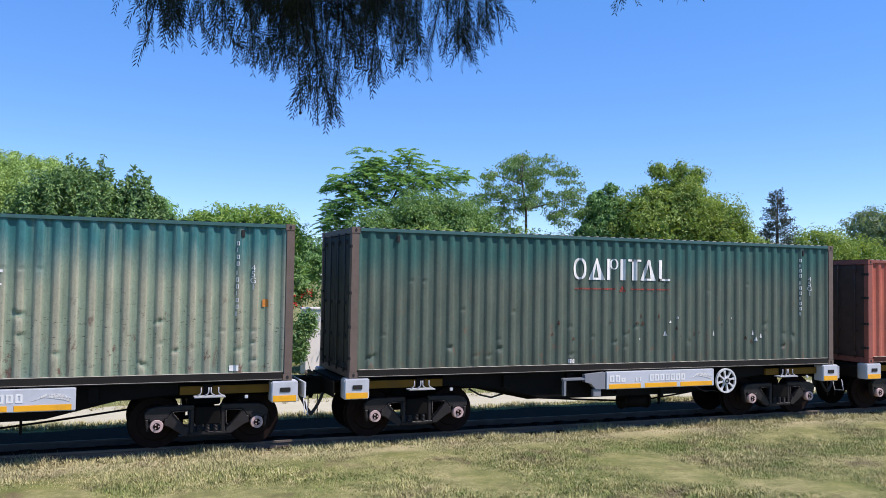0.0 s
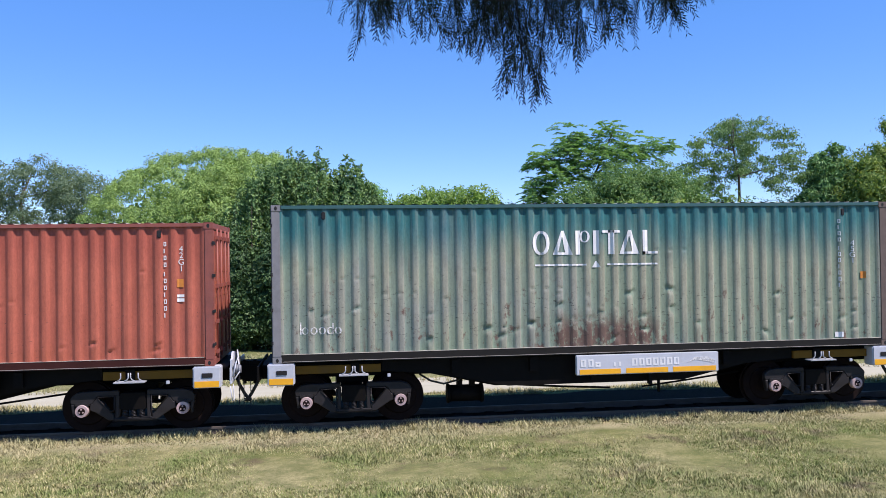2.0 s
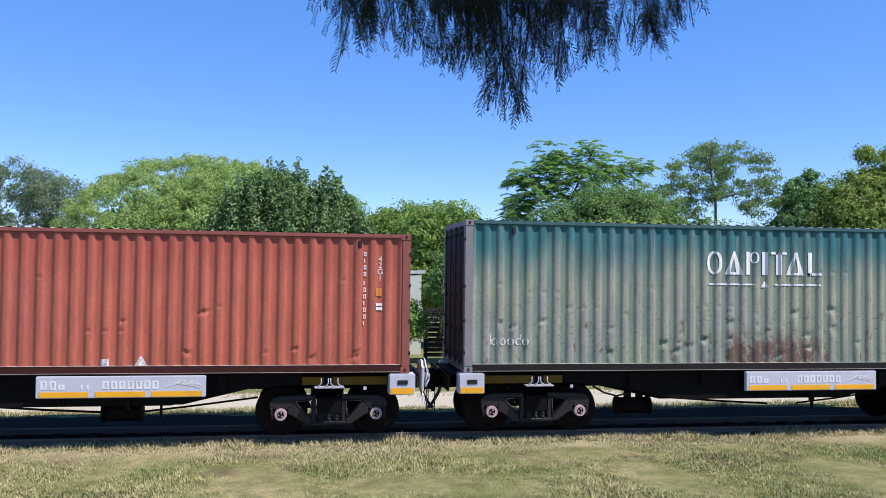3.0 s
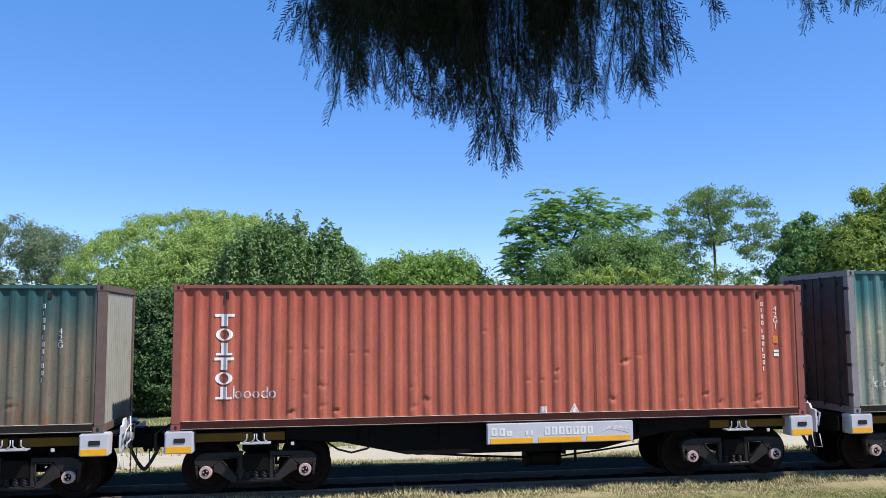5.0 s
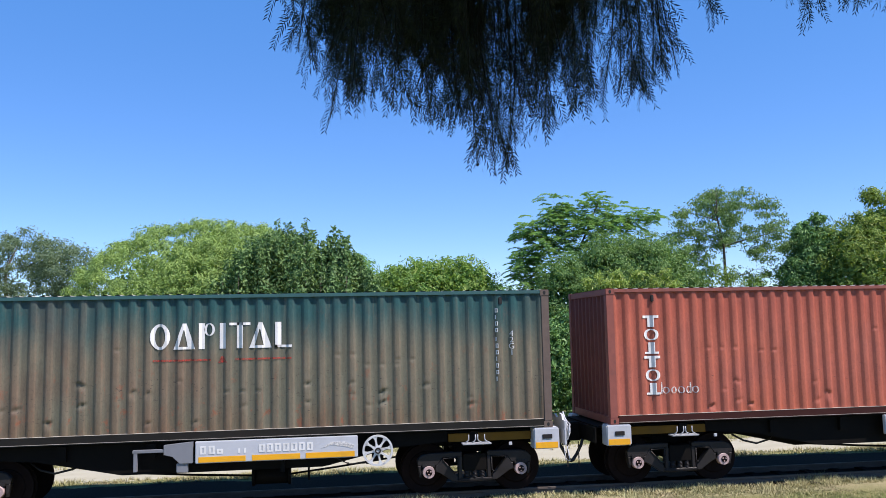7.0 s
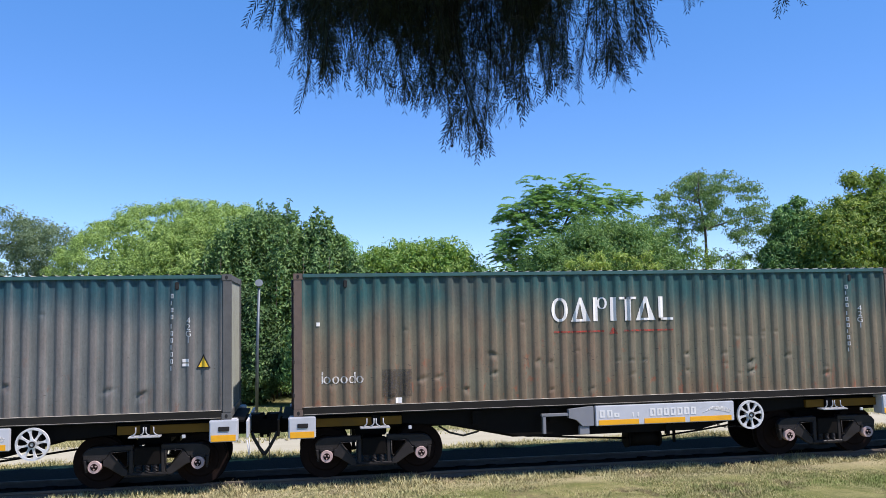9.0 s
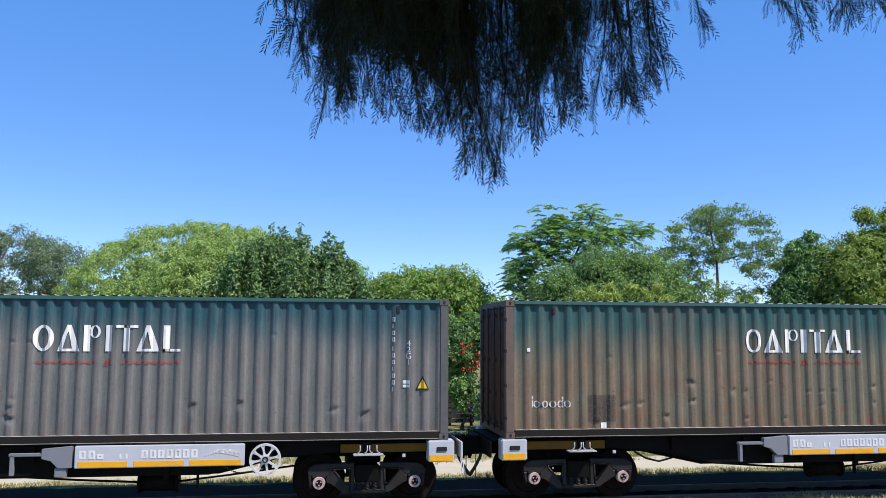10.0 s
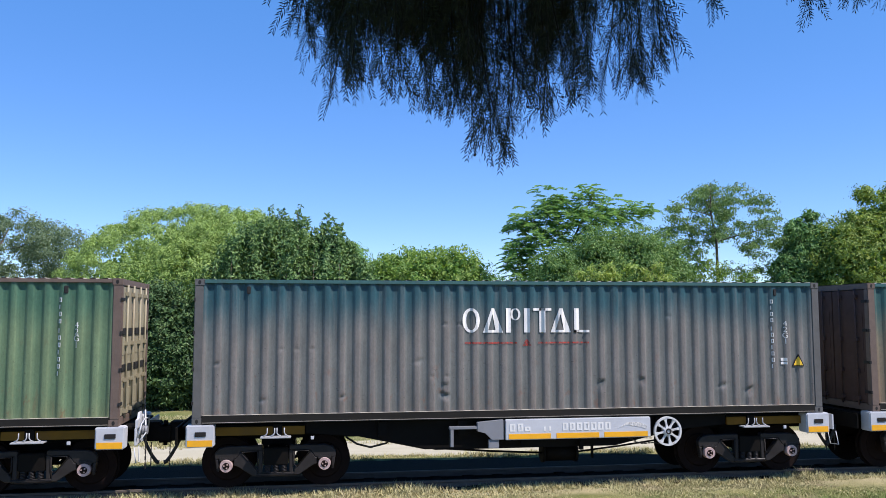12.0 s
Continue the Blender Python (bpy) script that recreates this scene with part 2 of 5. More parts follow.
def box(bm, x0, x1, y0, y1, z0, z1, bevel=0.0, mat=0):
    before = set(bm.faces)
    r = bmesh.ops.create_cube(bm, size=1, matrix=Matrix.LocRotScale(((x0 + x1) / 2, (y0 + y1) / 2, (z0 + z1) / 2), None, (x1 - x0, y1 - y0, z1 - z0)))
    if bevel:
        edges = {e for v in r["verts"] for e in v.link_edges}
        bmesh.ops.bevel(bm, geom=list(edges), offset=bevel, segments=2, affect="EDGES")
    if mat:
        for f in set(bm.faces) - before:
            f.material_index = mat
    return bm


def cyl(bm, p, q, r, r2=None, seg=16, mat=0):
    p, q = Vector(p), Vector(q)
    d = q - p
    before = set(bm.faces)
    bmesh.ops.create_cone(bm, cap_ends=True, segments=seg, radius1=r, radius2=r if r2 is None else r2, depth=d.length,
                          matrix=Matrix.Translation((p + q) / 2) @ d.to_track_quat("Z", "Y").to_matrix().to_4x4())
    for f in set(bm.faces) - before:
        f.material_index = mat
        f.smooth = len(f.verts) == 4
    return bm


def tube(bm, pts, radii, seg=7):
    """A bent round bar through pts."""
    pts = [Vector(p) for p in pts]
    if isinstance(radii, (int, float)):
        radii = [radii] * len(pts)
    rings = []
    for k, p in enumerate(pts):
        d = (pts[min(k + 1, len(pts) - 1)] - pts[max(k - 1, 0)]).normalized()
        a = d.cross(Vector((0.13, 1, 0.21)) if abs(d.y) < 0.9 else Vector((1, 0.1, 0.2))).normalized()
        b = d.cross(a)
        rings.append([bm.verts.new(p + radii[k] * (a * math.cos(2 * math.pi * s / seg) + b * math.sin(2 * math.pi * s / seg))) for s in range(seg)])
    for r0, r1 in zip(rings, rings[1:]):
        for s in range(seg):
            bm.faces.new((r0[s], r0[(s + 1) % seg], r1[(s + 1) % seg], r1[s])).smooth = True
    bm.faces.new(rings[0][::-1]), bm.faces.new(rings[-1])
    return bm


def prism(bm, outline, y0, y1, hole=None):
    """An outline in x and z, pushed through from y0 to y1."""
    front = [bm.verts.new((x, y0, z)) for x, z in outline]
    back = [bm.verts.new((x, y1, z)) for x, z in outline]
    n = len(outline)
    bm.faces.new(front), bm.faces.new(back[::-1])
    for k in range(n):
        bm.faces.new((front[k], back[k], back[(k + 1) % n], front[(k + 1) % n]))
    bmesh.ops.recalc_face_normals(bm, faces=bm.faces)
    return bm


def B():
    return bmesh.new()


def holder(name, m, label, category, group=""):
    ob = new(name)
    ob.empty_display_size = 0.2
    ob.matrix_basis = m
    return tagged(ob, label, category, group)


# ---- setting ----
TRACK_Y, RAIL_TOP, DECK = 16.60, 0.08, 1.27
RAISE = 0.05  # the rail heads lie this much above RAIL_TOP
OFFS = [17.53, 4.198, -9.077, -22.292, -35.61, -48.89, -62.31]
SHIFT = [(0.0, 0.0), (0.5, 1.96), (1.0, 3.95), (1.5, 5.96), (2.0, 7.955), (2.5, 9.955), (3.0, 11.955), (3.2, 12.75), (4.8, 19.08), (5.0, 19.87),
         (5.5, 21.86), (6.0, 23.84), (6.5, 25.80), (7.0, 27.74), (7.2, 28.52), (8.8, 34.65), (9.0, 35.43), (9.5, 37.34), (10.0, 39.23),
         (10.5, 41.12), (11.0, 43.02), (11.5, 44.92), (12.0, 46.80)]


def ground_material():
    m = Mat("dry_grass_ground", 0.95, 0, 0.1)
    y = m.axis("Y")
    edge = m.math("MULTIPLY_ADD", m.noise(0.7, 5, 0.65), 1.2, -0.6)
    yy = m.math("ADD", y, edge)
    grass = m.mix(m.ramp(m.noise(0.55, 5, 0.6), [(0.38, 0.0), (0.62, 1.0)]), (0.16, 0.165, 0.054), (0.33, 0.285, 0.14))
    grass = m.mix(m.ramp(m.noise(16, 5, 0.7), [(0.35, 0.0), (0.65, 0.6)]), grass, (0.10, 0.11, 0.035))
    # near black: the shade under the train is put into the soil colour
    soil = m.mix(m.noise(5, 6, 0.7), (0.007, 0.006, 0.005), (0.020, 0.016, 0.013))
    road = m.mix(m.noise(2.2, 6, 0.65, (0.35, 1, 1)), (0.31, 0.29, 0.21), (0.46, 0.43, 0.33))
    verge = m.mix(m.ramp(m.noise(0.5, 5), [(0.4, 0.0), (0.6, 1.0)]), (0.10, 0.125, 0.04), (0.19, 0.18, 0.08))

    def band(a, b, soft=0.12):
        return m.math("MULTIPLY", m.math("SMOOTH_MIN", m.math("MAXIMUM", m.math("DIVIDE", m.math("SUBTRACT", yy, a), soft), 0.0), 1.0, 0.1),
                      m.math("SMOOTH_MIN", m.math("MAXIMUM", m.math("DIVIDE", m.math("SUBTRACT", b, yy), soft), 0.0), 1.0, 0.1))
    grass = m.mix(m.ramp(m.noise(2.6, 5, 0.65), [(0.4, 0.5), (0.6, 0.0)]), grass, (0.07, 0.085, 0.028))
    grass = m.mix(m.ramp(m.noise(0.9, 6, 0.7), [(0.56, 0.0), (0.66, 0.7)]), grass, (0.11, 0.075, 0.05))
    grass = m.mix(m.math("MULTIPLY", band(14.7, 16.2, 0.7), 0.8), grass, (0.37, 0.315, 0.19))
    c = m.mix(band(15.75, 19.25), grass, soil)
    c = m.mix(band(19.75, 22.4), c, road)
    c = m.mix(band(22.4, 60.0), c, verge)
    return m.colour(c).bump(m.noise(22, 6, 0.7), 0.6, 0.03).m


def build_ground():
    xs = np.concatenate([np.linspace(-1600, -40, 14), np.linspace(-30, 60, 150), np.linspace(70, 1600, 14)])
    ys = np.concatenate([np.linspace(-600, -5, 8), np.linspace(0, 34, 70), np.linspace(40, 2500, 16)])
    X, Y = np.meshgrid(xs, ys)
    Z = np.zeros_like(X)
    for k in range(X.shape[0]):
        for j in range(X.shape[1]):
            if -40 < X[k, j] < 70 and 5 < Y[k, j] < 34:
                amp = 0.05 if Y[k, j] < 15.4 or Y[k, j] > 18.2 else 0.012
                Z[k, j] = amp * noise.noise(Vector((X[k, j] * 0.5, Y[k, j] * 0.6, 0)))
    v = np.stack([X, Y, Z], -1).reshape(-1, 3)
    n = len(xs)
    f = [(r * n + c, r * n + c + 1, r * n + n + c + 1, r * n + n + c) for r in range(len(ys) - 1) for c in range(n - 1)]
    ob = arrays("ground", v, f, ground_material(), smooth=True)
    tagged(ob, "flat dry mown grass with a pale dirt road behind the track", "ground", kind="structure")


def build_track():
    for side in (-0.535, 0.535):
        bm = B()
        y = TRACK_Y + side
        h = RAIL_TOP + RAISE
        prof = [(-0.03, h), (0.03, h), (0.03, h - 0.035), (0.008, h - 0.05), (0.008, -0.04), (-0.008, -0.04), (-0.008, h - 0.05), (-0.03, h - 0.035)]
        a = [bm.verts.new((-80, y + p, z)) for p, z in prof]
        b = [bm.verts.new((90, y + p, z)) for p, z in prof]
        for k in range(len(prof)):
            bm.faces.new((a[k], a[(k + 1) % 8], b[(k + 1) % 8], b[k]))
        bmesh.ops.recalc_face_normals(bm, faces=bm.faces)
        tagged(part("rail", bm, RAIL_STEEL, None), "worn steel running rail half sunk in shade-dark soil", "rail", "rails of the track", "structure")
    rnd = random.Random(5)
    bm = B()
    box(bm, -0.11, 0.11, -0.95, 0.95, -0.10, 0.022, 0.008)
    first = part("sleeper", bm, SLEEPER, None)
    tagged(first, "weathered grey timber sleeper sunk in soil", "sleeper", "sleepers of the track", "structure")
    first.matrix_basis = pose(-14, TRACK_Y, 0)
    for k in range(1, 68):
        copy_thing(first, pose(-14 + k * 0.66 + rnd.uniform(-0.03, 0.03), TRACK_Y + rnd.uniform(-0.05, 0.05), rnd.uniform(-0.012, 0.004), 0, 0, rnd.uniform(-1.5, 1.5)))


# ---- containers ----


FOLD = ((0.14, 0), (0.335, 1), (0.665, 1), (0.86, 0))


def corrugated(length, z0, z1, dents, seed, pitch=0.278, depth=0.038, rows=44):
    """A folded steel sheet, from x = 0 to length, folds inward (+y), with dents and creases."""
    n = max(1, round(length / pitch))
    p = length / n
    fine = rows > 40
    folds = ((0.0, 0), (0.105, 0), (0.175, 0.14), (0.3, 0.86), (0.37, 1), (0.5, 1), (0.63, 1), (0.7, 0.86), (0.825, 0.14), (0.895, 0)) if fine else FOLD
    xs, ys = [] if fine else [0.0], [] if fine else [0.0]
    for k in range(n):
        for f, d in folds:
            xs.append((k + f) * p), ys.append(d * depth)
    xs.append(length), ys.append(0.0)
    rnd = random.Random(seed)
    X, Z = np.meshgrid(np.array(xs), np.linspace(z0, z1, rows + 1))
    D = np.array([0.004 * noise.noise(Vector((a * 1.1, b * 1.3, seed * 3.7))) for a, b in zip(X.ravel(), Z.ravel())]).reshape(X.shape)
    H = z1 - z0
    for q in range(dents or 0):
        mx = round(rnd.uniform(1, n - 1)) * p + rnd.uniform(-0.03, 0.03)
        mz = rnd.choice((rnd.uniform(0.06, 0.26), rnd.uniform(0.08, 0.42))) * H + z0
        r, a = rnd.uniform(0.06, 0.13), rnd.uniform(0.02, 0.05)
        if q % 3 == 0 or not fine:  # a soft blow
            u = np.abs(X - mx) / r * 0.7 + np.abs(Z - mz - 0.25 * (X - mx)) / (r * 0.75)
            D += a * np.clip(1 - u, 0, 1) ** 1.3
        elif q % 3 == 1:  # a blow with a sharp upper edge that runs out downwards
            v = (mz + rnd.uniform(-0.5, 0.5) * (X - mx) - Z) / rnd.uniform(0.08, 0.22)
            D += a * np.clip(1.25 * (1 - np.abs(X - mx) / r), 0, 1) * np.where((v > 0) & (v < 1), 1 - v, 0)
        else:  # a short level crease, often on several folds in a row
            zc = rnd.uniform(0.15, 0.75) * H + z0
            for k in range(rnd.choice((1, 1, 2, 3))):
                u = np.clip(1.3 * (1 - np.abs(X - mx - k * p) / 0.07), 0, 1)
                D += 0.02 * u * np.clip(1 - np.abs(Z - zc) / 0.034, 0, 1)
    j = np.minimum(np.arange(rows + 1), rows - np.arange(rows + 1))
    D *= np.minimum(1, j / 1.5)[:, None]
    verts = np.stack([X, np.array(ys)[None, :] + D, Z], -1).reshape(-1, 3)
    m = len(xs)
    faces = [(j * m + k, j * m + k + 1, j * m + m + k + 1, j * m + m + k) for j in range(rows) for k in range(m - 1)]
    return verts, np.array(faces)


def lay_on_wall(bm, gap=0.009):
    """Cuts a flat painted shape at the folds of the near side and lays it on them, as paint lies."""
    length = LEN - 0.30
    p = length / round(length / 0.278)
    xs = [v.co.x for v in bm.verts]
    for k in range(int((min(xs) - 0.15) / p) - 1, int((max(xs) - 0.15) / p) + 2):
        for f, _ in FOLD:
            x = 0.15 + (k + f) * p
            if min(xs) < x < max(xs):
                bmesh.ops.bisect_plane(bm, geom=bm.verts[:] + bm.edges[:] + bm.faces[:], plane_co=(x, 0, 0), plane_no=(1, 0, 0))
    for v in bm.verts:
        u = ((v.co.x - 0.15) / p) % 1.0
        v.co.y = -WID / 2 + 0.018 - gap - 0.004 + 0.038 * float(np.interp(u, (0.14, 0.335, 0.665, 0.86), (0, 1, 1, 0)))
    return bm


def casting(bm, x, y, z, sx, sy):
    """A corner casting, a bevelled steel block; its holes are drawn on as flat black ovals."""
    box(bm, x, x + sx * 0.178, y, y + sy * 0.162, z, z + 0.118, 0.008)


def flat_letter(name, outline, parent, material, x, z, w, h, hole=None, gap=0.009):
    """A thin painted plain shape on the near side."""
    bm = B()
    vs = [bm.verts.new((x + u * w, 0, z + v * h)) for u, v in outline]
    if hole:
        hs = [bm.verts.new((x + u * w, 0, z + v * h)) for u, v in hole]
        n = len(vs)
        for k in range(n):
            bm.faces.new((vs[k], vs[(k + 1) % n], hs[(k + 1) % n], hs[k]))
    else:
        bm.faces.new(vs)
    for f in bm.faces:
        f.normal_update()
        if f.normal.y > 0:
            f.normal_flip()
    return part(name, lay_on_wall(bm, gap), material, parent)


RING = [(0.5 + 0.5 * math.cos(a * math.pi / 12), 0.5 + 0.5 * math.sin(a * math.pi / 12)) for a in range(24)]
RING_IN = [(0.5 + 0.27 * math.cos(a * math.pi / 12), 0.5 + 0.4 * math.sin(a * math.pi / 12)) for a in range(24)]
TRI = [(0, 0), (1, 0), (0.58, 1), (0.42, 1)]
TRI_IN = [(0.25, 0.10), (0.64, 0.10), (0.49, 0.74), (0.455, 0.74)]
BAR = [(0, 0), (1, 0), (1, 1), (0, 1)]


def side_mark(box_ob, height, under):
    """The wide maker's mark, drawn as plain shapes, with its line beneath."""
    z, h = height - 0.98, 0.46
    for shape, hole, u, w in ((RING, RING_IN, 0.0, 0.34), (TRI, TRI_IN, 0.40, 0.38), (BAR, None, 0.84, 0.10), (RING, RING_IN, 0.93, 0.19), (BAR, None, 1.20, 0.11), (BAR, None, 1.50, 0.11),
                              (TRI, TRI_IN, 1.72, 0.40), (BAR, None, 2.18, 0.11)):
        low = 0.5 if w == 0.19 else 0.0
        flat_letter("mark_shape", shape, box_ob, WHITE, 4.88 + u, z + low * h, w, h * (0.5 if low else 1), hole)
    for u, w in ((1.37, 0.37), (2.18, 0.30)):
        flat_letter("mark_shape", BAR, box_ob, WHITE, 4.88 + u, z + (0.9 if w == 0.37 else 0) * h, w, h * 0.10)
    for u in (0.0, 1.42):
        flat_letter("mark_line", BAR, box_ob, under, 4.93 + u, z - 0.21, 1.0, 0.032)
    flat_letter("mark_line", TRI, box_ob, under, 6.05, z - 0.25, 0.16, 0.12)


def stacked_text(box_ob, body, x, z, size):
    cu = bpy.data.curves.new("type_code", "FONT")
    cu.body, cu.size, cu.align_x, cu.space_line, cu.extrude = "\n".join(body), size, "CENTER", 0.78, 0.0015
    tmp = bpy.data.objects.new("type_code", cu)
    scene.collection.objects.link(tmp)
    bpy.context.view_layer.update()
    me = bpy.data.meshes.new_from_object(tmp.evaluated_get(bpy.context.evaluated_depsgraph_get()))
    bpy.data.objects.remove(tmp)
    bm = B()
    bm.from_mesh(me)
    bmesh.ops.delete(bm, geom=[f for f in bm.faces if f.normal.z < 0.5], context="FACES")
    bmesh.ops.transform(bm, matrix=pose(x, 0, z, 90), verts=bm.verts)
    part("type_code", lay_on_wall(bm), WHITE, box_ob, "white painted type code")


def build_container(k, wall, post, rail_top, rail_low, doors, height, label, code, dents, end=None, left_end=None, right_post=None):
    c = holder("shipping_container", pose(OFFS[k], TRACK_Y, RAIL_TOP + DECK), label, "container", "containers on the train")
    H, y0 = height, -WID / 2
    for side, nm in ((1, "near"), (-1, "far")):
        v, f = corrugated(LEN - 0.30, 0.155, H - 0.065, dents if side == 1 else 4, k * 7 + side, rows=76 if side == 1 else 8)
        v[:, 0] += 0.15
        v[:, 1] = y0 + 0.018 + v[:, 1]
        if side < 0:
            v[:, 1] *= -1
            f = f[:, ::-1]
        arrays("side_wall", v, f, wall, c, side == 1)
    v, f = corrugated(LEN - 0.2, -WID / 2 + 0.06, WID / 2 - 0.06, 6, k + 40, 0.21, 0.02, 8)
    v = np.stack([v[:, 0] + 0.1, v[:, 2], H + 0.012 - v[:, 1] * 1.3], -1)
    arrays("roof", v, f[:, ::-1], LIT_DUST, c)
    for s in (-1, 1):
        part("top_rail", box(B(), 0.17, LEN - 0.17, s * (WID / 2 - 0.03) - 0.03, s * (WID / 2 - 0.03) + 0.03, H - 0.078, H - 0.008, 0.008), rail_top, c)
        bm = box(B(), 0.17, LEN - 0.17, s * (WID / 2 - 0.03) - 0.026, s * (WID / 2 - 0.03) + 0.026, 0.02, 0.16, 0.004)
        box(bm, 0.17, LEN - 0.17, s * (WID / 2 - 0.045) - 0.04, s * (WID / 2 - 0.045) + 0.04, 0.012, 0.03)
        rail = part("bottom_rail", bm, rail_low, c)
        # thin pale strips draw the sunlit lips of the rail
        for za, zb, out in ((0.158, 0.166, 0.0), (0.028, 0.036, 0.006)):
            part("ledge", box(B(), 0.18, LEN - 0.18, min(s * (WID / 2 - 0.06), s * (WID / 2 + out)), max(s * (WID / 2 - 0.06), s * (WID / 2 + out)), za, zb, 0.002), LIT_DUST, rail, "dusty ledge in a pale sunlit tone")
        for x in (0, 1):
            bm = B()
            xa = 0.004 if x == 0 else LEN - 0.004 - 0.155
            box(bm, xa, xa + 0.155, s * (WID / 2 - 0.07) - 0.066, s * (WID / 2 - 0.07) + 0.066, 0.118, H - 0.118, 0.01)
            part("corner_post", bm, (right_post or post) if x else post, c)
            for z in (0.0, H - 0.118):
                bm = B()
                X = 0 if x == 0 else LEN
                casting(bm, X, s * WID / 2, z, 1 if x == 0 else -1, -s)
                cs = part("corner_casting", bm, (right_post or post) if x else post, c)
                # flat black oval: the dark inside of the hole is painted on
                bm = B()
                xc, zc = X + (0.089 if x == 0 else -0.089), z + 0.059
                pts = [(xc + 0.026 * math.cos(a), zc + 0.038 * math.sin(a)) for a in np.linspace(0, 2 * math.pi, 13)[:-1]]
                prism(bm, pts, s * WID / 2 - 0.002, s * WID / 2 + 0.002)
                part("casting_hole", bm, HOLE, cs)
    part("floor_panel", box(B(), 0.1, LEN - 0.1, -1.15, 1.15, 0.10, 0.15), RAIL_DARK, c)
    for x in (0, 1):
        xa = 0.0 if x == 0 else LEN - 0.12
        part("end_sill", box(B(), xa + 0.01, xa + 0.11, -1.06, 1.06, 0.0, 0.14, 0.006), post, c)
        part("end_header", box(B(), xa + 0.01, xa + 0.11, -1.06, 1.06, H - 0.12, H - 0.005, 0.006), post, c)
        sgn = -1 if x == 0 else 1
        face = 0.05 if x == 0 else LEN - 0.05
        if (doors == "right") == (x == 1):
            for s in (-1, 1):
                bm = box(B(), face - 0.025, face + 0.025, min(s * 0.01, s * 1.08), max(s * 0.01, s * 1.08), 0.15, H - 0.13, 0.008)
                for q in range(4):
                    zz = 0.3 + q * (H - 0.75) / 4
                    box(bm, face + sgn * 0.012 - 0.02, face + sgn * 0.012 + 0.02, min(s * 0.1, s * 1.0), max(s * 0.1, s * 1.0), zz, zz + (H - 0.75) / 4 - 0.12, 0.012)
                d = part("door", bm, (end if x == 1 else left_end) or wall, c)
                for q in (0.36, 0.61) if end is BEIGE_END else ():
                    part("door_band", box(B(), face + sgn * 0.036 - 0.006, face + sgn * 0.036 + 0.006, min(s * 0.03, s * 1.05), max(s * 0.03, s * 1.05), q * H, q * H + 0.13, 0.004), HOLE, d)
                for yb in (0.3, 0.82):
                    bm = cyl(B(), (face + sgn * 0.065, s * yb, 0.1), (face + sgn * 0.065, s * yb, H - 0.1), 0.017, seg=8)
                    for q in (0.2, 0.75, 1.4, H - 0.3):
                        box(bm, face + sgn * 0.06 - 0.03, face + sgn * 0.06 + 0.03, s * yb - 0.05, s * yb + 0.05, q, q + 0.07)
                    part("locking_bar", bm, (end if x == 1 else left_end) or post, d)
                for q in (0.35, 0.95, 1.6, H - 0.4):
                    part("hinge", box(B(), face + sgn * 0.03 - 0.03, face + sgn * 0.03 + 0.03, s * 1.08 - 0.07, s * 1.08 + 0.07, q, q + 0.06, 0.006), HOLE, d)
        else:
            v, f = corrugated(WID - 0.28, 0.14, H - 0.12, 3, k + 70 + x, 0.15 if end is PALE_END and x == 1 else 0.24, 0.04 if x == 1 else 0.05, 10)
            v = np.stack([face - sgn * v[:, 1] + sgn * 0.02, (v[:, 0] - (WID - 0.28) / 2) * sgn, v[:, 2]], -1)
            arrays("end_wall", v, f, (end if x == 1 else left_end) or wall, c)
    # hinge ends that show past the posts, and the small vents
    hx = 0.008 if doors == "left" else LEN - 0.008
    for q in (0.35, 0.95, 1.6, H - 0.4):
        part("hinge_lug", box(B(), hx - 0.016, hx + 0.016, y0 - 0.006, y0 + 0.05, q, q + 0.06), HOLE, c)
    for vx in (0.95, LEN - 0.95):
        part("vent", box(B(), vx - 0.035, vx + 0.035, y0 + 0.004, y0 + 0.06, H - 0.27, H - 0.13, 0.012), HOLE, c)
    # row of code characters as small bars, type code as text
    cx = LEN - 1.03 if k != 3 else LEN - 0.85
    n = 11
    for q in range(n):
        z = H - 0.34 - (1.36 / n) * (q + (0.35 if q > 3 else 0))
        flat_letter("code_bar", BAR, c, WHITE, cx - 0.024, z - 0.08, 0.018 if q % 3 == 1 else 0.046, 0.078, None if q % 3 == 1 else [(0.3, 0.2), (0.7, 0.2), (0.7, 0.8), (0.3, 0.8)])
    stacked_text(c, code, cx + 0.28, H - 0.52 - 0.35 * (k != 3), 0.15)
    return c


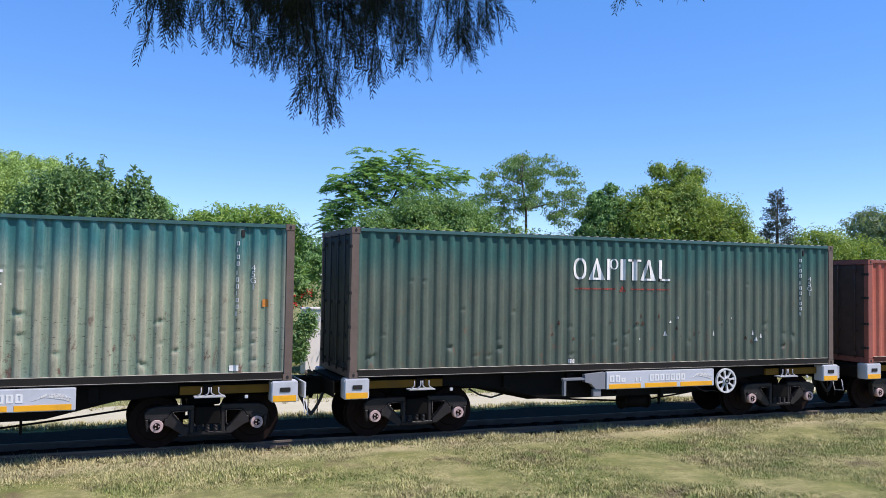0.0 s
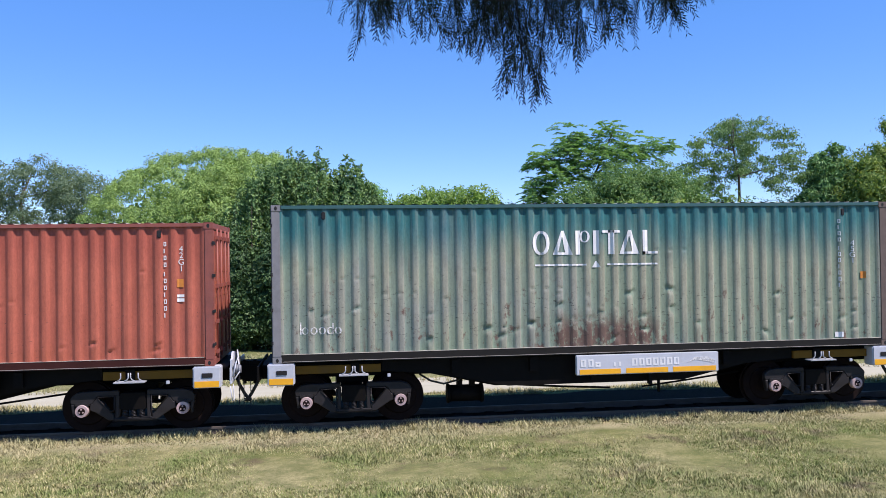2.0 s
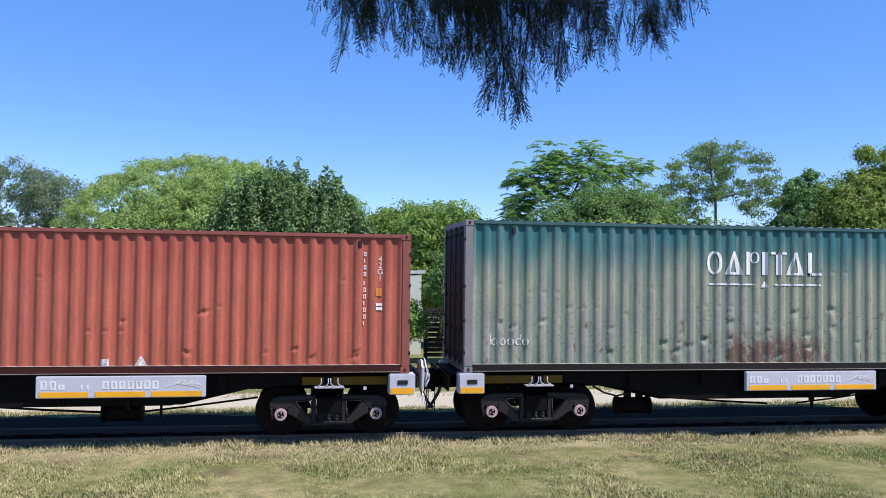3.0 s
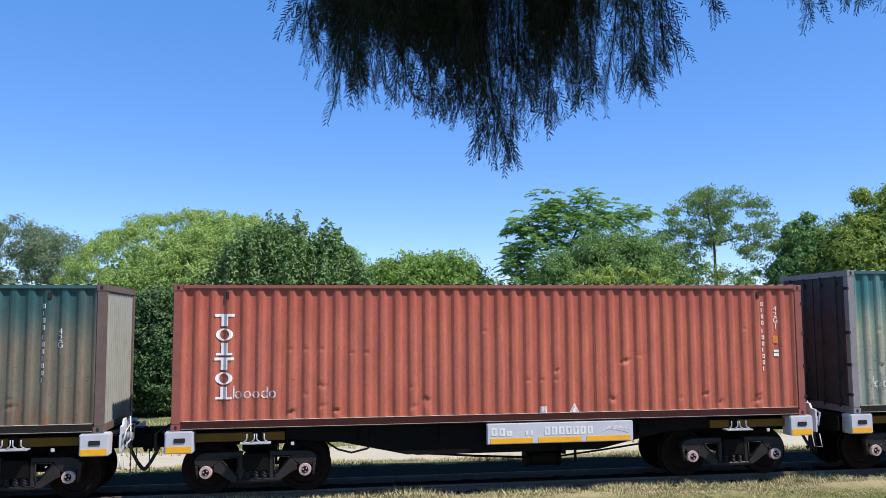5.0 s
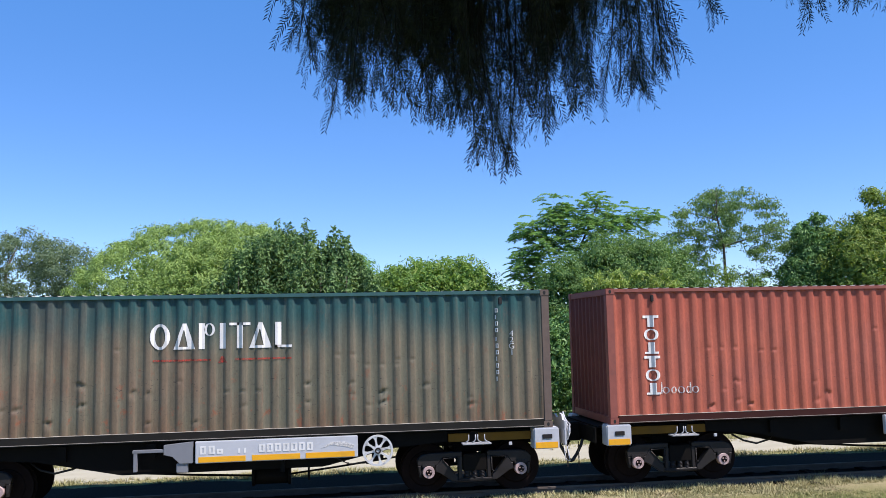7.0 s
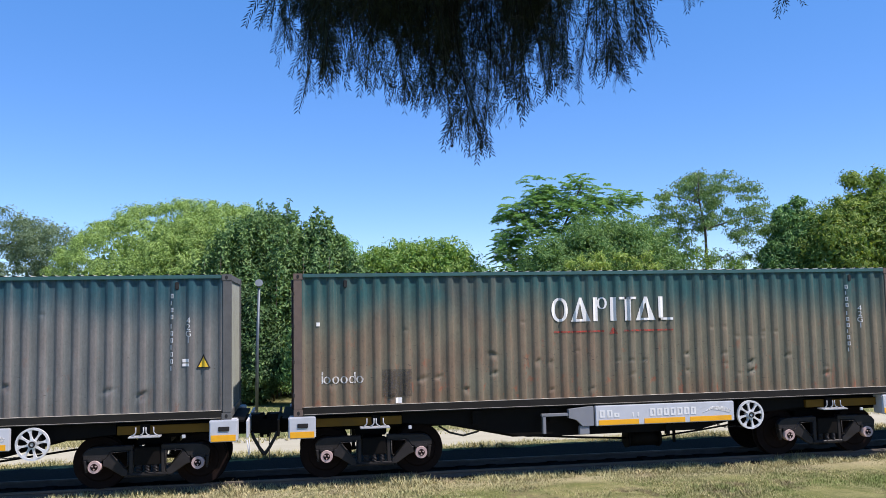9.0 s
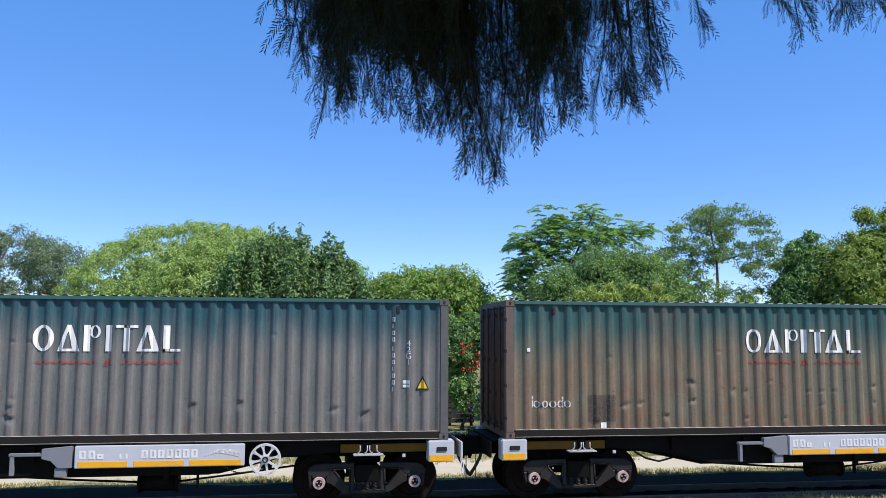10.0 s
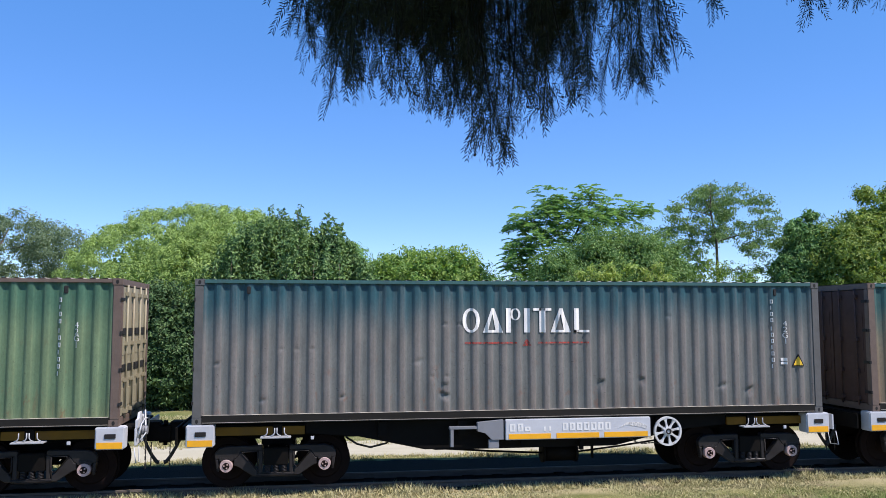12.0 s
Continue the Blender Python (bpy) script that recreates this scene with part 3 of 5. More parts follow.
def build_containers():
    c = build_container(0, RED, POST_RED, POST_RED, RAIL_MAROON, "left", 2.591, "faded brick-red corrugated shipping container on a flat wagon", "42G1", 8, None, MAROON_END)
    c = build_container(1, TEAL_A, POST_BROWN, RAIL_TEAL, RAIL_DARK, "left", 2.896, "dark green high corrugated container with white mark and red line", "45G1", 26, None, SHADED_END)
    side_mark(c, 2.896 + 0.05, RED_MARK)
    chip = random.Random(17)
    for q in range(26):
        flat_letter("paint_chip", TRI, c, (FADED, RUST_MARK, RUST_MARK)[q % 3], chip.uniform(4.2, 10.2), chip.uniform(0.55, 1.15), chip.uniform(0.04, 0.10), chip.uniform(0.03, 0.11))
    flat_letter("paint_chip", BAR, c, FADED, 4.78, 0.19, 0.16, 0.09)
    c = build_container(2, TEAL_B, POST_PALE, RAIL_TEAL, RAIL_DARK, "left", 2.896, "bleached teal high container, rust-streaked, with white mark and line", "45G1", 44, None, SHADED_END, POST_BROWN)
    side_mark(c, 2.896, WHITE)
    small_mark(c, 0.5, 0.5)
    flat_letter("sticker", BAR, c, ORANGE, 11.62, 1.36, 0.10, 0.14)
    flat_letter("sticker", BAR, c, WHITE, 11.05, 0.20, 0.16, 0.10)
    c = build_container(3, RED, POST_RED, POST_RED, RAIL_MAROON, "right", 2.591, "brick-red corrugated container with a white upright mark, dented", "42G1", 22, None, RED_END)
    for q, (shape, hole) in enumerate(((BAR, None), (RING, RING_IN), (BAR, None), (BAR, None), (RING, RING_IN), (BAR, None))):
        z = 2.06 - 0.26 * q - 0.22
        if shape is RING:
            flat_letter("mark_shape", shape, c, WHITE, 0.75, z, 0.3, 0.22, hole)
            continue
        low, high = 0.04 * (q in (2, 5)), 0.17 if q in (0, 3) else 0.22
        flat_letter("mark_shape", BAR, c, WHITE, 0.84, z + low, 0.12, high - low)
        if high < 0.2:
            flat_letter("mark_shape", BAR, c, WHITE, 0.73, z + high, 0.34, 0.05)
        if low:
            flat_letter("mark_shape", BAR, c, WHITE, 0.76, z, 0.28, low)
    small_mark(c, 1.06, 0.53)
    flat_letter("sticker", BAR, c, ORANGE, 11.55, 1.43, 0.11, 0.15)
    flat_letter("sticker", BAR, c, WHITE, 11.55, 1.17, 0.12, 0.06)
    flat_letter("sticker", BAR, c, WHITE, 11.55, 1.25, 0.12, 0.05)
    flat_letter("patch", BAR, c, FADED, 6.72, 0.17, 0.14, 0.12)
    flat_letter("patch", TRI, c, FADED, 7.30, 0.17, 0.20, 0.16)
    c = build_container(4, BROWN, POST_BROWN, RAIL_TEAL, RAIL_DARK, "left", 2.591, "rust-stained dark green container with white mark and red line", "42G1", 30, PALE_END, MAROON_END)
    side_mark(c, 2.591, RED_MARK)
    small_mark(c, 0.51, 0.55)
    flat_letter("patch", BAR, c, OLD_PATCH, 1.62, 0.30, 0.55, 0.50)
    flat_letter("sticker", BAR, c, WHITE, 1.86, 0.18, 0.12, 0.10)
    flat_letter("sticker", BAR, c, WHITE, 0.42, 1.62, 0.06, 0.07)
    c = build_container(5, GREY, POST_GREY, RAIL_TEAL, RAIL_DARK, "left", 2.591, "grey corrugated container with teal top, white mark, red line", "42G1", 14, PALE_END, SHADED_END)
    side_mark(c, 2.591, RED_MARK)
    flat_letter("warning_sticker", [(0, 0), (1, 0), (0.5, 1)], c, HOLE, 11.58, 0.92, 0.25, 0.25)
    flat_letter("warning_sticker", [(0.14, 0.08), (0.86, 0.08), (0.5, 0.8)], c, YELLOW, 11.58, 0.92, 0.25, 0.25, gap=0.012)
    flat_letter("sticker", BAR, c, WHITE, 11.34, 0.96, 0.12, 0.05)
    flat_letter("sticker", BAR, c, WHITE, 11.34, 1.03, 0.12, 0.06)
    build_container(6, GREEN, POST_BROWN, POST_BROWN, RAIL_DARK, "right", 2.591, "leaf-green corrugated container with brown posts and barred doors", "42G1", 14, BEIGE_END)


def small_mark(c, x, z):
    """A small faint maker's mark of plain rings and bars."""
    flat_letter("small_mark", BAR, c, FADED, x, z + 0.02, 0.028, 0.22)
    for u in (0.03, 0.19, 0.34, 0.49, 0.63):
        flat_letter("small_mark", RING, c, FADED, x + u, z + 0.02, 0.13, 0.13, RING_IN)
    flat_letter("small_mark", BAR, c, FADED, x + 0.59, z + 0.02, 0.028, 0.2)


# ---- wagons ----
WHEEL_R = 0.46


def build_wagon(k):
    w = holder("container_wagon", pose(OFFS[k], TRACK_Y, RAIL_TOP), "black flat container wagon with light grey and orange side plates", "wagon", "wagons of the train")
    bm = B()
    prism(bm, [(-0.25, 1.18), (-0.25, 0.88), (3.0, 0.88), (4.3, 0.60), (8.0, 0.60), (9.2, 0.88), (12.44, 0.88), (12.44, 1.18)], -0.28, 0.28)
    part("centre_sill", bm, WAGON_BLACK, w)
    for s in (-1, 1):
        bm = B()
        prism(bm, [(2.0, 1.255), (2.0, 1.06), (3.0, 0.98), (4.4, 0.70), (7.9, 0.70), (9.2, 0.98), (10.2, 1.06), (10.2, 1.255)], s * 0.98 - 0.04, s * 0.98 + 0.04)
        part("side_sill", bm, WAGON_BLACK, w)
        for xa, xb in ((0.40, 1.98), (10.22, 11.80)):
            part("sill_end", box(B(), xa, xb, s * 1.02 - 0.04, s * 1.02 + 0.04, 1.05, 1.20, 0.004), WAGON_OCHRE, w, "ochre-painted sill end")
    for x in (0.15, 1.5, 3.4, 4.9, 6.1, 7.3, 8.8, 10.7, 12.04):
        part("cross_beam", box(B(), x - 0.08, x + 0.08, -1.1, 1.1, 0.98, 1.24), WAGON_BLACK, w)
    part("deck_plate", box(B(), -0.2, 12.39, -0.95, 0.95, 1.185, 1.225), WAGON_BLACK, w)
    for xa in (-0.10, 11.80):
        for s in (-1, 1):
            y = s * 1.10
            b = part("corner_box", box(B(), xa + 0.01, xa + 0.50, y - 0.15, y + 0.15, 0.88, 1.268, 0.02), WAGON_GREY, w, "light grey corner box")
            ys = s * 1.252
            part("stripe", box(B(), xa + 0.04, xa + 0.47, ys - 0.003, ys + 0.003, 0.895, 1.005, 0.002), STRIPE, b, "orange-yellow stripe")
            bm = B()
            box(bm, xa + 0.17, xa + 0.36, ys - 0.012, ys + 0.004, 1.07, 1.15, 0.006)
            part("box_latch", bm, BOGIE, b)
    # number board
    for s in (-1, 1):
        y = s * 1.235
        b = part("number_board", box(B(), 5.68, 8.53, y - 0.045, y + 0.045, 0.885, 1.262, 0.012), WAGON_GREY, w, "light grey board with orange stripes")
        ys = s * 1.282
        for xa, xb in ((5.74, 6.55), (6.66, 7.50), (7.60, 8.47)):
            part("stripe", box(B(), xa, xb, ys - 0.003, ys + 0.003, 0.90, 0.995), STRIPE, b, "orange-yellow stripe")
        xs = [5.76, 5.91, 6.05, 6.42, 6.52, 6.78, 6.92, 7.06, 7.20, 7.34, 7.48, 7.62]
        for q, x in enumerate(xs):
            thin = q in (3, 4)
            small = q in (2, 3, 4)
            top = 1.12 if small else 1.18
            if thin:
                bm = box(B(), x, x + 0.03, ys - 0.003, ys + 0.003, 1.04, top)
            else:
                bm = box(box(B(), x, x + 0.036, ys - 0.003, ys + 0.003, 1.04, top), x + 0.07, x + 0.105, ys - 0.003, ys + 0.003, 1.04, top)
                box(box(bm, x + 0.036, x + 0.07, ys - 0.003, ys + 0.003, 1.04, 1.066), x + 0.036, x + 0.07, ys - 0.003, ys + 0.003, top - 0.026, top)
            part("digit_bar", bm, WHITE, b)
        bm = B()
        prism(bm, [(7.86, 1.06), (8.05, 1.12), (8.30, 1.08), (8.44, 1.04), (8.46, 1.10), (8.30, 1.17), (8.05, 1.17), (7.95, 1.10)], ys - 0.003, ys + 0.003)
        part("emblem", bm, FADED, b)
        part("board_bracket", box(B(), 6.0, 6.06, s * 1.13 - 0.05, s * 1.13 + 0.05, 0.78, 0.90), WAGON_BLACK, w)
        part("board_bracket", box(B(), 7.15, 7.22, s * 1.13 - 0.05, s * 1.13 + 0.05, 0.66, 0.90), WAGON_BLACK, w)
    for xc in (1.47, 10.72):
        bogie(w, xc)
        bm = box(B(), xc - 0.27, xc + 0.27, -1.30, -1.08, 1.015, 1.040, 0.006)
        for u, e in ((-0.15, -1), (-0.02, -1), (0.02, 1), (0.15, 1)):
            tube(bm, [(xc + u + e * 0.07, -1.24, 1.05), (xc + u + e * 0.02, -1.24, 1.075), (xc + u, -1.24, 1.11), (xc + u, -1.24, 1.195)], 0.011, 6)
        part("hook_shelf", bm, HOOK_GREY, w, "grimy pale grey shelf with hooks")
        part("reflector", box(B(), xc + 0.62, xc + 0.68, -1.2, -1.17, 0.97, 1.03, 0.006), WAGON_GREY, w)
    for sx, x in ((-1, -0.25), (1, 12.44)):
        bm = box(B(), min(x, x + sx * 0.28), max(x, x + sx * 0.28), -0.17, 0.17, 0.86, 1.22, 0.02)
        box(bm, min(x + sx * 0.22, x + sx * 0.44), max(x + sx * 0.22, x + sx * 0.44), -0.20, 0.18, 0.83, 1.17, 0.04)
        cyl(bm, (x + sx * 0.36, -0.1, 0.78), (x + sx * 0.36, -0.1, 1.24), 0.035, seg=8)
        part("coupler", bm, WAGON_BLACK, w)
        bm = B()
        pts = [(x + sx * 0.06, -0.42, 0.92), (x + sx * 0.10, -0.45, 0.82), (x + sx * 0.20, -0.46, 0.64), (x + sx * 0.28, -0.46, 0.53), (x + sx * 0.32, -0.46, 0.52)]
        tube(bm, pts, [0.03, 0.032, 0.032, 0.036, 0.04], 7)
        part("brake_hose", bm, RUBBER, w)
        bm = B()
        for q in range(9):
            box(bm, x + sx * 0.2 - 0.008, x + sx * 0.2 + 0.008, -0.60 - 0.008 * (q % 2), -0.585 + 0.008 * (q % 2), 0.42 + q * 0.055, 0.42 + q * 0.055 + 0.05)
        part("chain", bm, BOGIE, w)
        # the end turned from the sun is black, its shade given as colour
        part("end_beam", box(B(), min(x, x + sx * 0.04) , max(x, x + sx * 0.04), -1.12, 1.12, 0.92, 1.22, 0.008), WAGON_GREY if sx > 0 else WAGON_BLACK, w)
    bm = B()
    tube(bm, [(12.46, -1.2, 0.9), (12.50, -1.22, 0.64), (12.50, -0.95, 0.62), (12.48, -0.9, 0.9)], 0.009, 6)
    part("end_step", bm, WAGON_GREY, w, "white tubular end step")
    bm = cyl(B(), (6.62, -0.42, 0.50), (7.30, -0.42, 0.50), 0.165, seg=18)
    for x in (6.62, 7.28):
        cyl(bm, (x - 0.02, -0.42, 0.50), (x + 0.03, -0.42, 0.50), 0.19, seg=18)
    box(bm, 6.8, 6.9, -0.5, -0.34, 0.6, 0.95)
    box(bm, 7.05, 7.15, -0.5, -0.34, 0.6, 0.95)
    part("brake_cylinder", bm, WAGON_BLACK, w)
    bm = B()
    tube(bm, [(4.4, -0.5, 0.66), (5.6, -0.5, 0.57), (6.62, -0.42, 0.50)], 0.022, 6)
    tube(bm, [(7.3, -0.42, 0.50), (8.2, -0.45, 0.60), (9.4, -0.4, 0.74)], 0.02, 6)
    box(bm, 7.62, 7.66, -0.47, -0.41, 0.38, 0.72)
    part("brake_rigging", bm, WAGON_BLACK, w)
    bm = B()
    tube(bm, [(2.75, -0.6, 0.92), (2.95, -0.7, 0.80), (3.2, -0.75, 0.74), (3.5, -0.7, 0.80), (3.65, -0.6, 0.9)], 0.02, 6)
    part("brake_pipe", bm, RUBBER, w)
    return w


def bogie(w, xc):
    A = RAISE + WHEEL_R  # axle height
    b = part("bogie", box(box(B(), xc - 0.16, xc + 0.16, -0.92, 0.92, A, A + 0.26, 0.02), xc - 0.3, xc + 0.3, -0.3, 0.3, A + 0.24, 0.92, 0.02), WAGON_BLACK, w)
    wb = 0.875
    for s in (-1, 1):
        y0, y1 = s * 0.86, s * 0.99
        bm = B()
        # a heavy top slab over each axle box, thin arms down to the spring seat, an open window between
        for u in (-1, 1):
            for shape in ([(wb + 0.20, 0.12), (wb + 0.21, 0.22), (wb + 0.14, 0.30), (wb + 0.02, 0.335), (0.24, 0.345), (0.24, 0.255), (0.62, 0.245), (wb - 0.17, 0.12), (wb - 0.13, 0.11), (wb + 0.13, 0.11)],
                          [(0.62, 0.245), (0.40, -0.02), (0.33, -0.10), (0.33, -0.19), (0.42, -0.19), (wb - 0.21, -0.03), (wb - 0.13, 0.0), (wb - 0.13, 0.11), (wb - 0.17, 0.12)],
                          [(0.23, 0.26), (0.31, 0.26), (0.31, -0.15), (0.24, -0.15)],
                          [(wb + 0.13, 0.11), (wb + 0.20, 0.12), (wb + 0.17, -0.06), (wb + 0.13, -0.06)]):
                prism(bm, [(xc + u * p, A + q) for p, q in shape][::u], y0, y1)
            yr = s * 0.995
            tube(bm, [(xc + u * p, yr, A + q) for p, q in ((0.32, 0.245), (0.59, 0.235), (0.605, 0.215), (0.41, -0.01), (0.36, -0.03), (0.325, -0.01), (0.32, 0.245))], 0.012, 6)
        box(bm, xc - 0.34, xc + 0.34, min(y0, y1), max(y0, y1), A - 0.20, A - 0.145, 0.008)
        bmesh.ops.bevel(bm, geom=bm.edges[:], offset=0.012, segments=1, affect="EDGES")
        part("side_frame", bm, BOGIE, b)
        for u in (-0.14, 0.0, 0.14):
            coil = [(xc + u + 0.05 * math.cos(a), s * 0.94 + 0.05 * math.sin(a), A - 0.145 + 0.13 * a / 31.4) for a in np.linspace(0, 31.4, 41)]
            part("spring", tube(B(), coil, 0.013, 4), BOGIE, b)
        part("bolster_end", box(B(), xc - 0.225, xc + 0.225, s * 0.9 - 0.1, s * 0.9 + 0.1, A - 0.01, A + 0.30, 0.015), WAGON_BLACK, b)
        for u in (-1, 1):
            part("bearing_adapter", box(B(), xc + u * wb - 0.125, xc + u * wb + 0.125, s * 0.93 - 0.085, s * 0.93 + 0.085, A + 0.085, A + 0.15, 0.01), BOGIE, b)
            part("axle_guard", box(B(), xc + u * (wb + 0.15) - 0.02, xc + u * (wb + 0.15) + 0.02, s * 0.93 - 0.05, s * 0.93 + 0.05, A - 0.10, A + 0.02, 0.006), BOGIE, b)
    for u in (-1, 1):
        bm = B()
        cyl(bm, (0, -0.98, 0), (0, 0.98, 0), 0.075, seg=14)
        for s in (-1, 1):
            cyl(bm, (0, s * 0.50, 0), (0, s * 0.60, 0), WHEEL_R, seg=40)
            cyl(bm, (0, s * 0.465, 0), (0, s * 0.50, 0), WHEEL_R + 0.028, seg=40)
            cyl(bm, (0, s * 0.58, 0), (0, s * 0.64, 0), 0.14, seg=20)
            cyl(bm, (0, s * 0.60, 0), (0, s * 0.605, 0), 0.33, 0.3, seg=32)
            cyl(bm, (0, s * 0.93, 0), (0, s * 1.05, 0), 0.118, 0.108, seg=22, mat=1)
            cyl(bm, (0, s * 1.04, 0), (0, s * 1.056, 0), 0.062, seg=16, mat=0)
            for a in range(3):
                ang = a * 2 * math.pi / 3
                p = Vector((0.036 * math.cos(ang), 0, 0.036 * math.sin(ang)))
                cyl(bm, p + Vector((0, s * 1.045, 0)), p + Vector((0, s * 1.07, 0)), 0.015, seg=6, mat=1)
        ws = part("wheelset", bm, [WHEEL, CAP], b, "dark steel wheels with pale axle caps")
        ws.matrix_basis = pose(xc + u * wb, 0, RAISE + WHEEL_R)


def add_hand_brake(w):
    bm = B()
    prism(bm, [(5.15, 1.22), (5.60, 1.26), (5.64, 1.26), (5.64, 0.90), (5.42, 0.90), (5.30, 1.02), (5.15, 1.06)][::-1], -1.28, -1.16)
    box(bm, 4.62, 5.2, -1.27, -1.18, 1.10, 1.15, 0.005)
    box(bm, 4.64, 4.70, -1.27, -1.18, 0.78, 1.12, 0.005)
    box(bm, 5.36, 5.56, -1.26, -1.18, 0.74, 0.90, 0.01)
    part("brake_bracket", bm, BRACKET_GREY, w, "grey brake bracket")
    c = Vector((8.89, -1.24, 0.98))
    R = 0.278

    def ring(r0, r1, y0, y1, seg=40):
        bm = B()
        v = [[bm.verts.new(c + Vector((r * math.cos(a), y, r * math.sin(a)))) for a in np.linspace(0, 2 * math.pi, seg + 1)[:-1]] for r, y in ((r0, y0), (r1, y0), (r1, y1), (r0, y1))]
        for q in range(seg):
            for k in range(4):
                bm.faces.new((v[k][q], v[k][(q + 1) % seg], v[(k + 1) % 4][(q + 1) % seg], v[(k + 1) % 4][q]))
        bmesh.ops.recalc_face_normals(bm, faces=bm.faces)
        return bm
    wheel = part("brake_wheel", ring(R - 0.036, R, -0.028, 0.022), WHEEL_WHITE, w, "chipped white eight-spoked hand brake wheel")
    part("hub", cyl(B(), c + Vector((0, -0.045, 0)), c + Vector((0, 0.10, 0)), 0.078, seg=22), WHEEL_WHITE, wheel)
    part("hub_ring", ring(0.03, 0.055, -0.058, -0.047, 20), BOGIE, wheel)
    for q in range(8):
        a = 2 * math.pi * q / 8 + 0.2
        d = Vector((math.cos(a), 0, math.sin(a)))
        t = Vector((-d.z, 0, d.x))
        bm = B()
        rows = [[bm.verts.new(c + d * r + t * (h * sg) + Vector((0, y, 0))) for sg, y in ((-1, -0.022), (1, -0.022), (1, 0.016), (-1, 0.016))] for r, h in ((0.07, 0.026), (0.13, 0.016), (0.19, 0.018), (R - 0.030, 0.042))]
        for r0, r1 in zip(rows, rows[1:]):
            for k in range(4):
                bm.faces.new((r0[k], r0[(k + 1) % 4], r1[(k + 1) % 4], r1[k]))
        bm.faces.new(rows[0]), bm.faces.new(rows[-1])
        bmesh.ops.recalc_face_normals(bm, faces=bm.faces)
        part("spoke", bm, WHEEL_WHITE, wheel)
    bm = B()
    for q in range(22):
        f = q / 21
        p = Vector((8.78 - 0.75 * f, -1.10, 0.72 + 0.16 * f * f + 0.02 * math.sin(f * 9)))
        box(bm, p.x - 0.024, p.x + 0.024, p.y - (0.012 if q % 2 else 0.005), p.y + (0.012 if q % 2 else 0.005), p.z - (0.005 if q % 2 else 0.012), p.z + (0.005 if q % 2 else 0.012))
    part("brake_chain", bm, BOGIE, w)
    part("brake_chain_box", box(B(), 8.80, 9.0, -1.14, -0.9, 0.80, 1.2, 0.01), WAGON_BLACK, w)


def add_end_frame(w):
    """The white brake gear at the far end of some wagons: a cut-out plate, rods, a drum and a loose chain."""
    def plate(outline, x0, x1):
        bm = B()
        a = [bm.verts.new((x0, y, z)) for y, z in outline]
        b = [bm.verts.new((x1, y, z)) for y, z in outline]
        bm.faces.new(a), bm.faces.new(b)
        for k in range(len(a)):
            bm.faces.new((a[k], a[(k + 1) % len(a)], b[(k + 1) % len(a)], b[k]))
        bmesh.ops.recalc_face_normals(bm, faces=bm.faces)
        return bm
    gear = part("end_frame", plate([(-1.1, 1.22), (-1.1, 1.36), (-0.95, 1.38), (-0.90, 1.47), (-0.74, 1.48), (-0.70, 1.40), (-0.56, 1.38), (-0.42, 1.44), (-0.34, 1.42), (-0.34, 1.22)], 12.45, 12.49), WAGON_GREY, w, "white-painted cut-out end plate with brake gear")
    bm = B()
    tube(bm, [(12.50, -1.12, 1.05), (12.55, -1.10, 1.30), (12.56, -0.8, 1.36), (12.56, -0.4, 1.33), (12.52, -0.3, 1.05)], 0.016, 7)
    tube(bm, [(12.52, -1.02, 1.0), (12.60, -0.92, 1.12), (12.54, -0.7, 1.50)], 0.014, 6)
    part("brake_rod", bm, WAGON_GREY, gear)
    bm = cyl(B(), (12.48, -0.86, 1.16), (12.62, -0.86, 1.16), 0.075, seg=16)
    for x in (12.50, 12.54, 12.58):
        cyl(bm, (x, -0.86, 1.16), (x + 0.014, -0.86, 1.16), 0.092, seg=16)
    part("chain_drum", bm, BRACKET_GREY, gear)
    bm = B()
    for q in range(12):
        wide = q % 2
        box(bm, 12.58 - (0.014 if wide else 0.006), 12.58 + (0.014 if wide else 0.006), -0.80 - (0.006 if wide else 0.014), -0.80 + (0.006 if wide else 0.014), 0.46 + q * 0.055, 0.52 + q * 0.055)
    part("loose_chain", bm, BOGIE, gear)


def build_wagons():
    first = build_wagon(0)
    for k in range(1, 7):
        w = copy_thing(first, pose(OFFS[k], TRACK_Y, RAIL_TOP))
        if k == 2:  # this wagon runs the other way round
            for ob in w.children:
                if ob.name.startswith("brake_cylinder"):
                    ob.matrix_basis = pose(-3.3, 0, 0)
        if k in (1, 4, 5):
            add_hand_brake(w)
        if k in (3, 4, 6):
            add_end_frame(w)


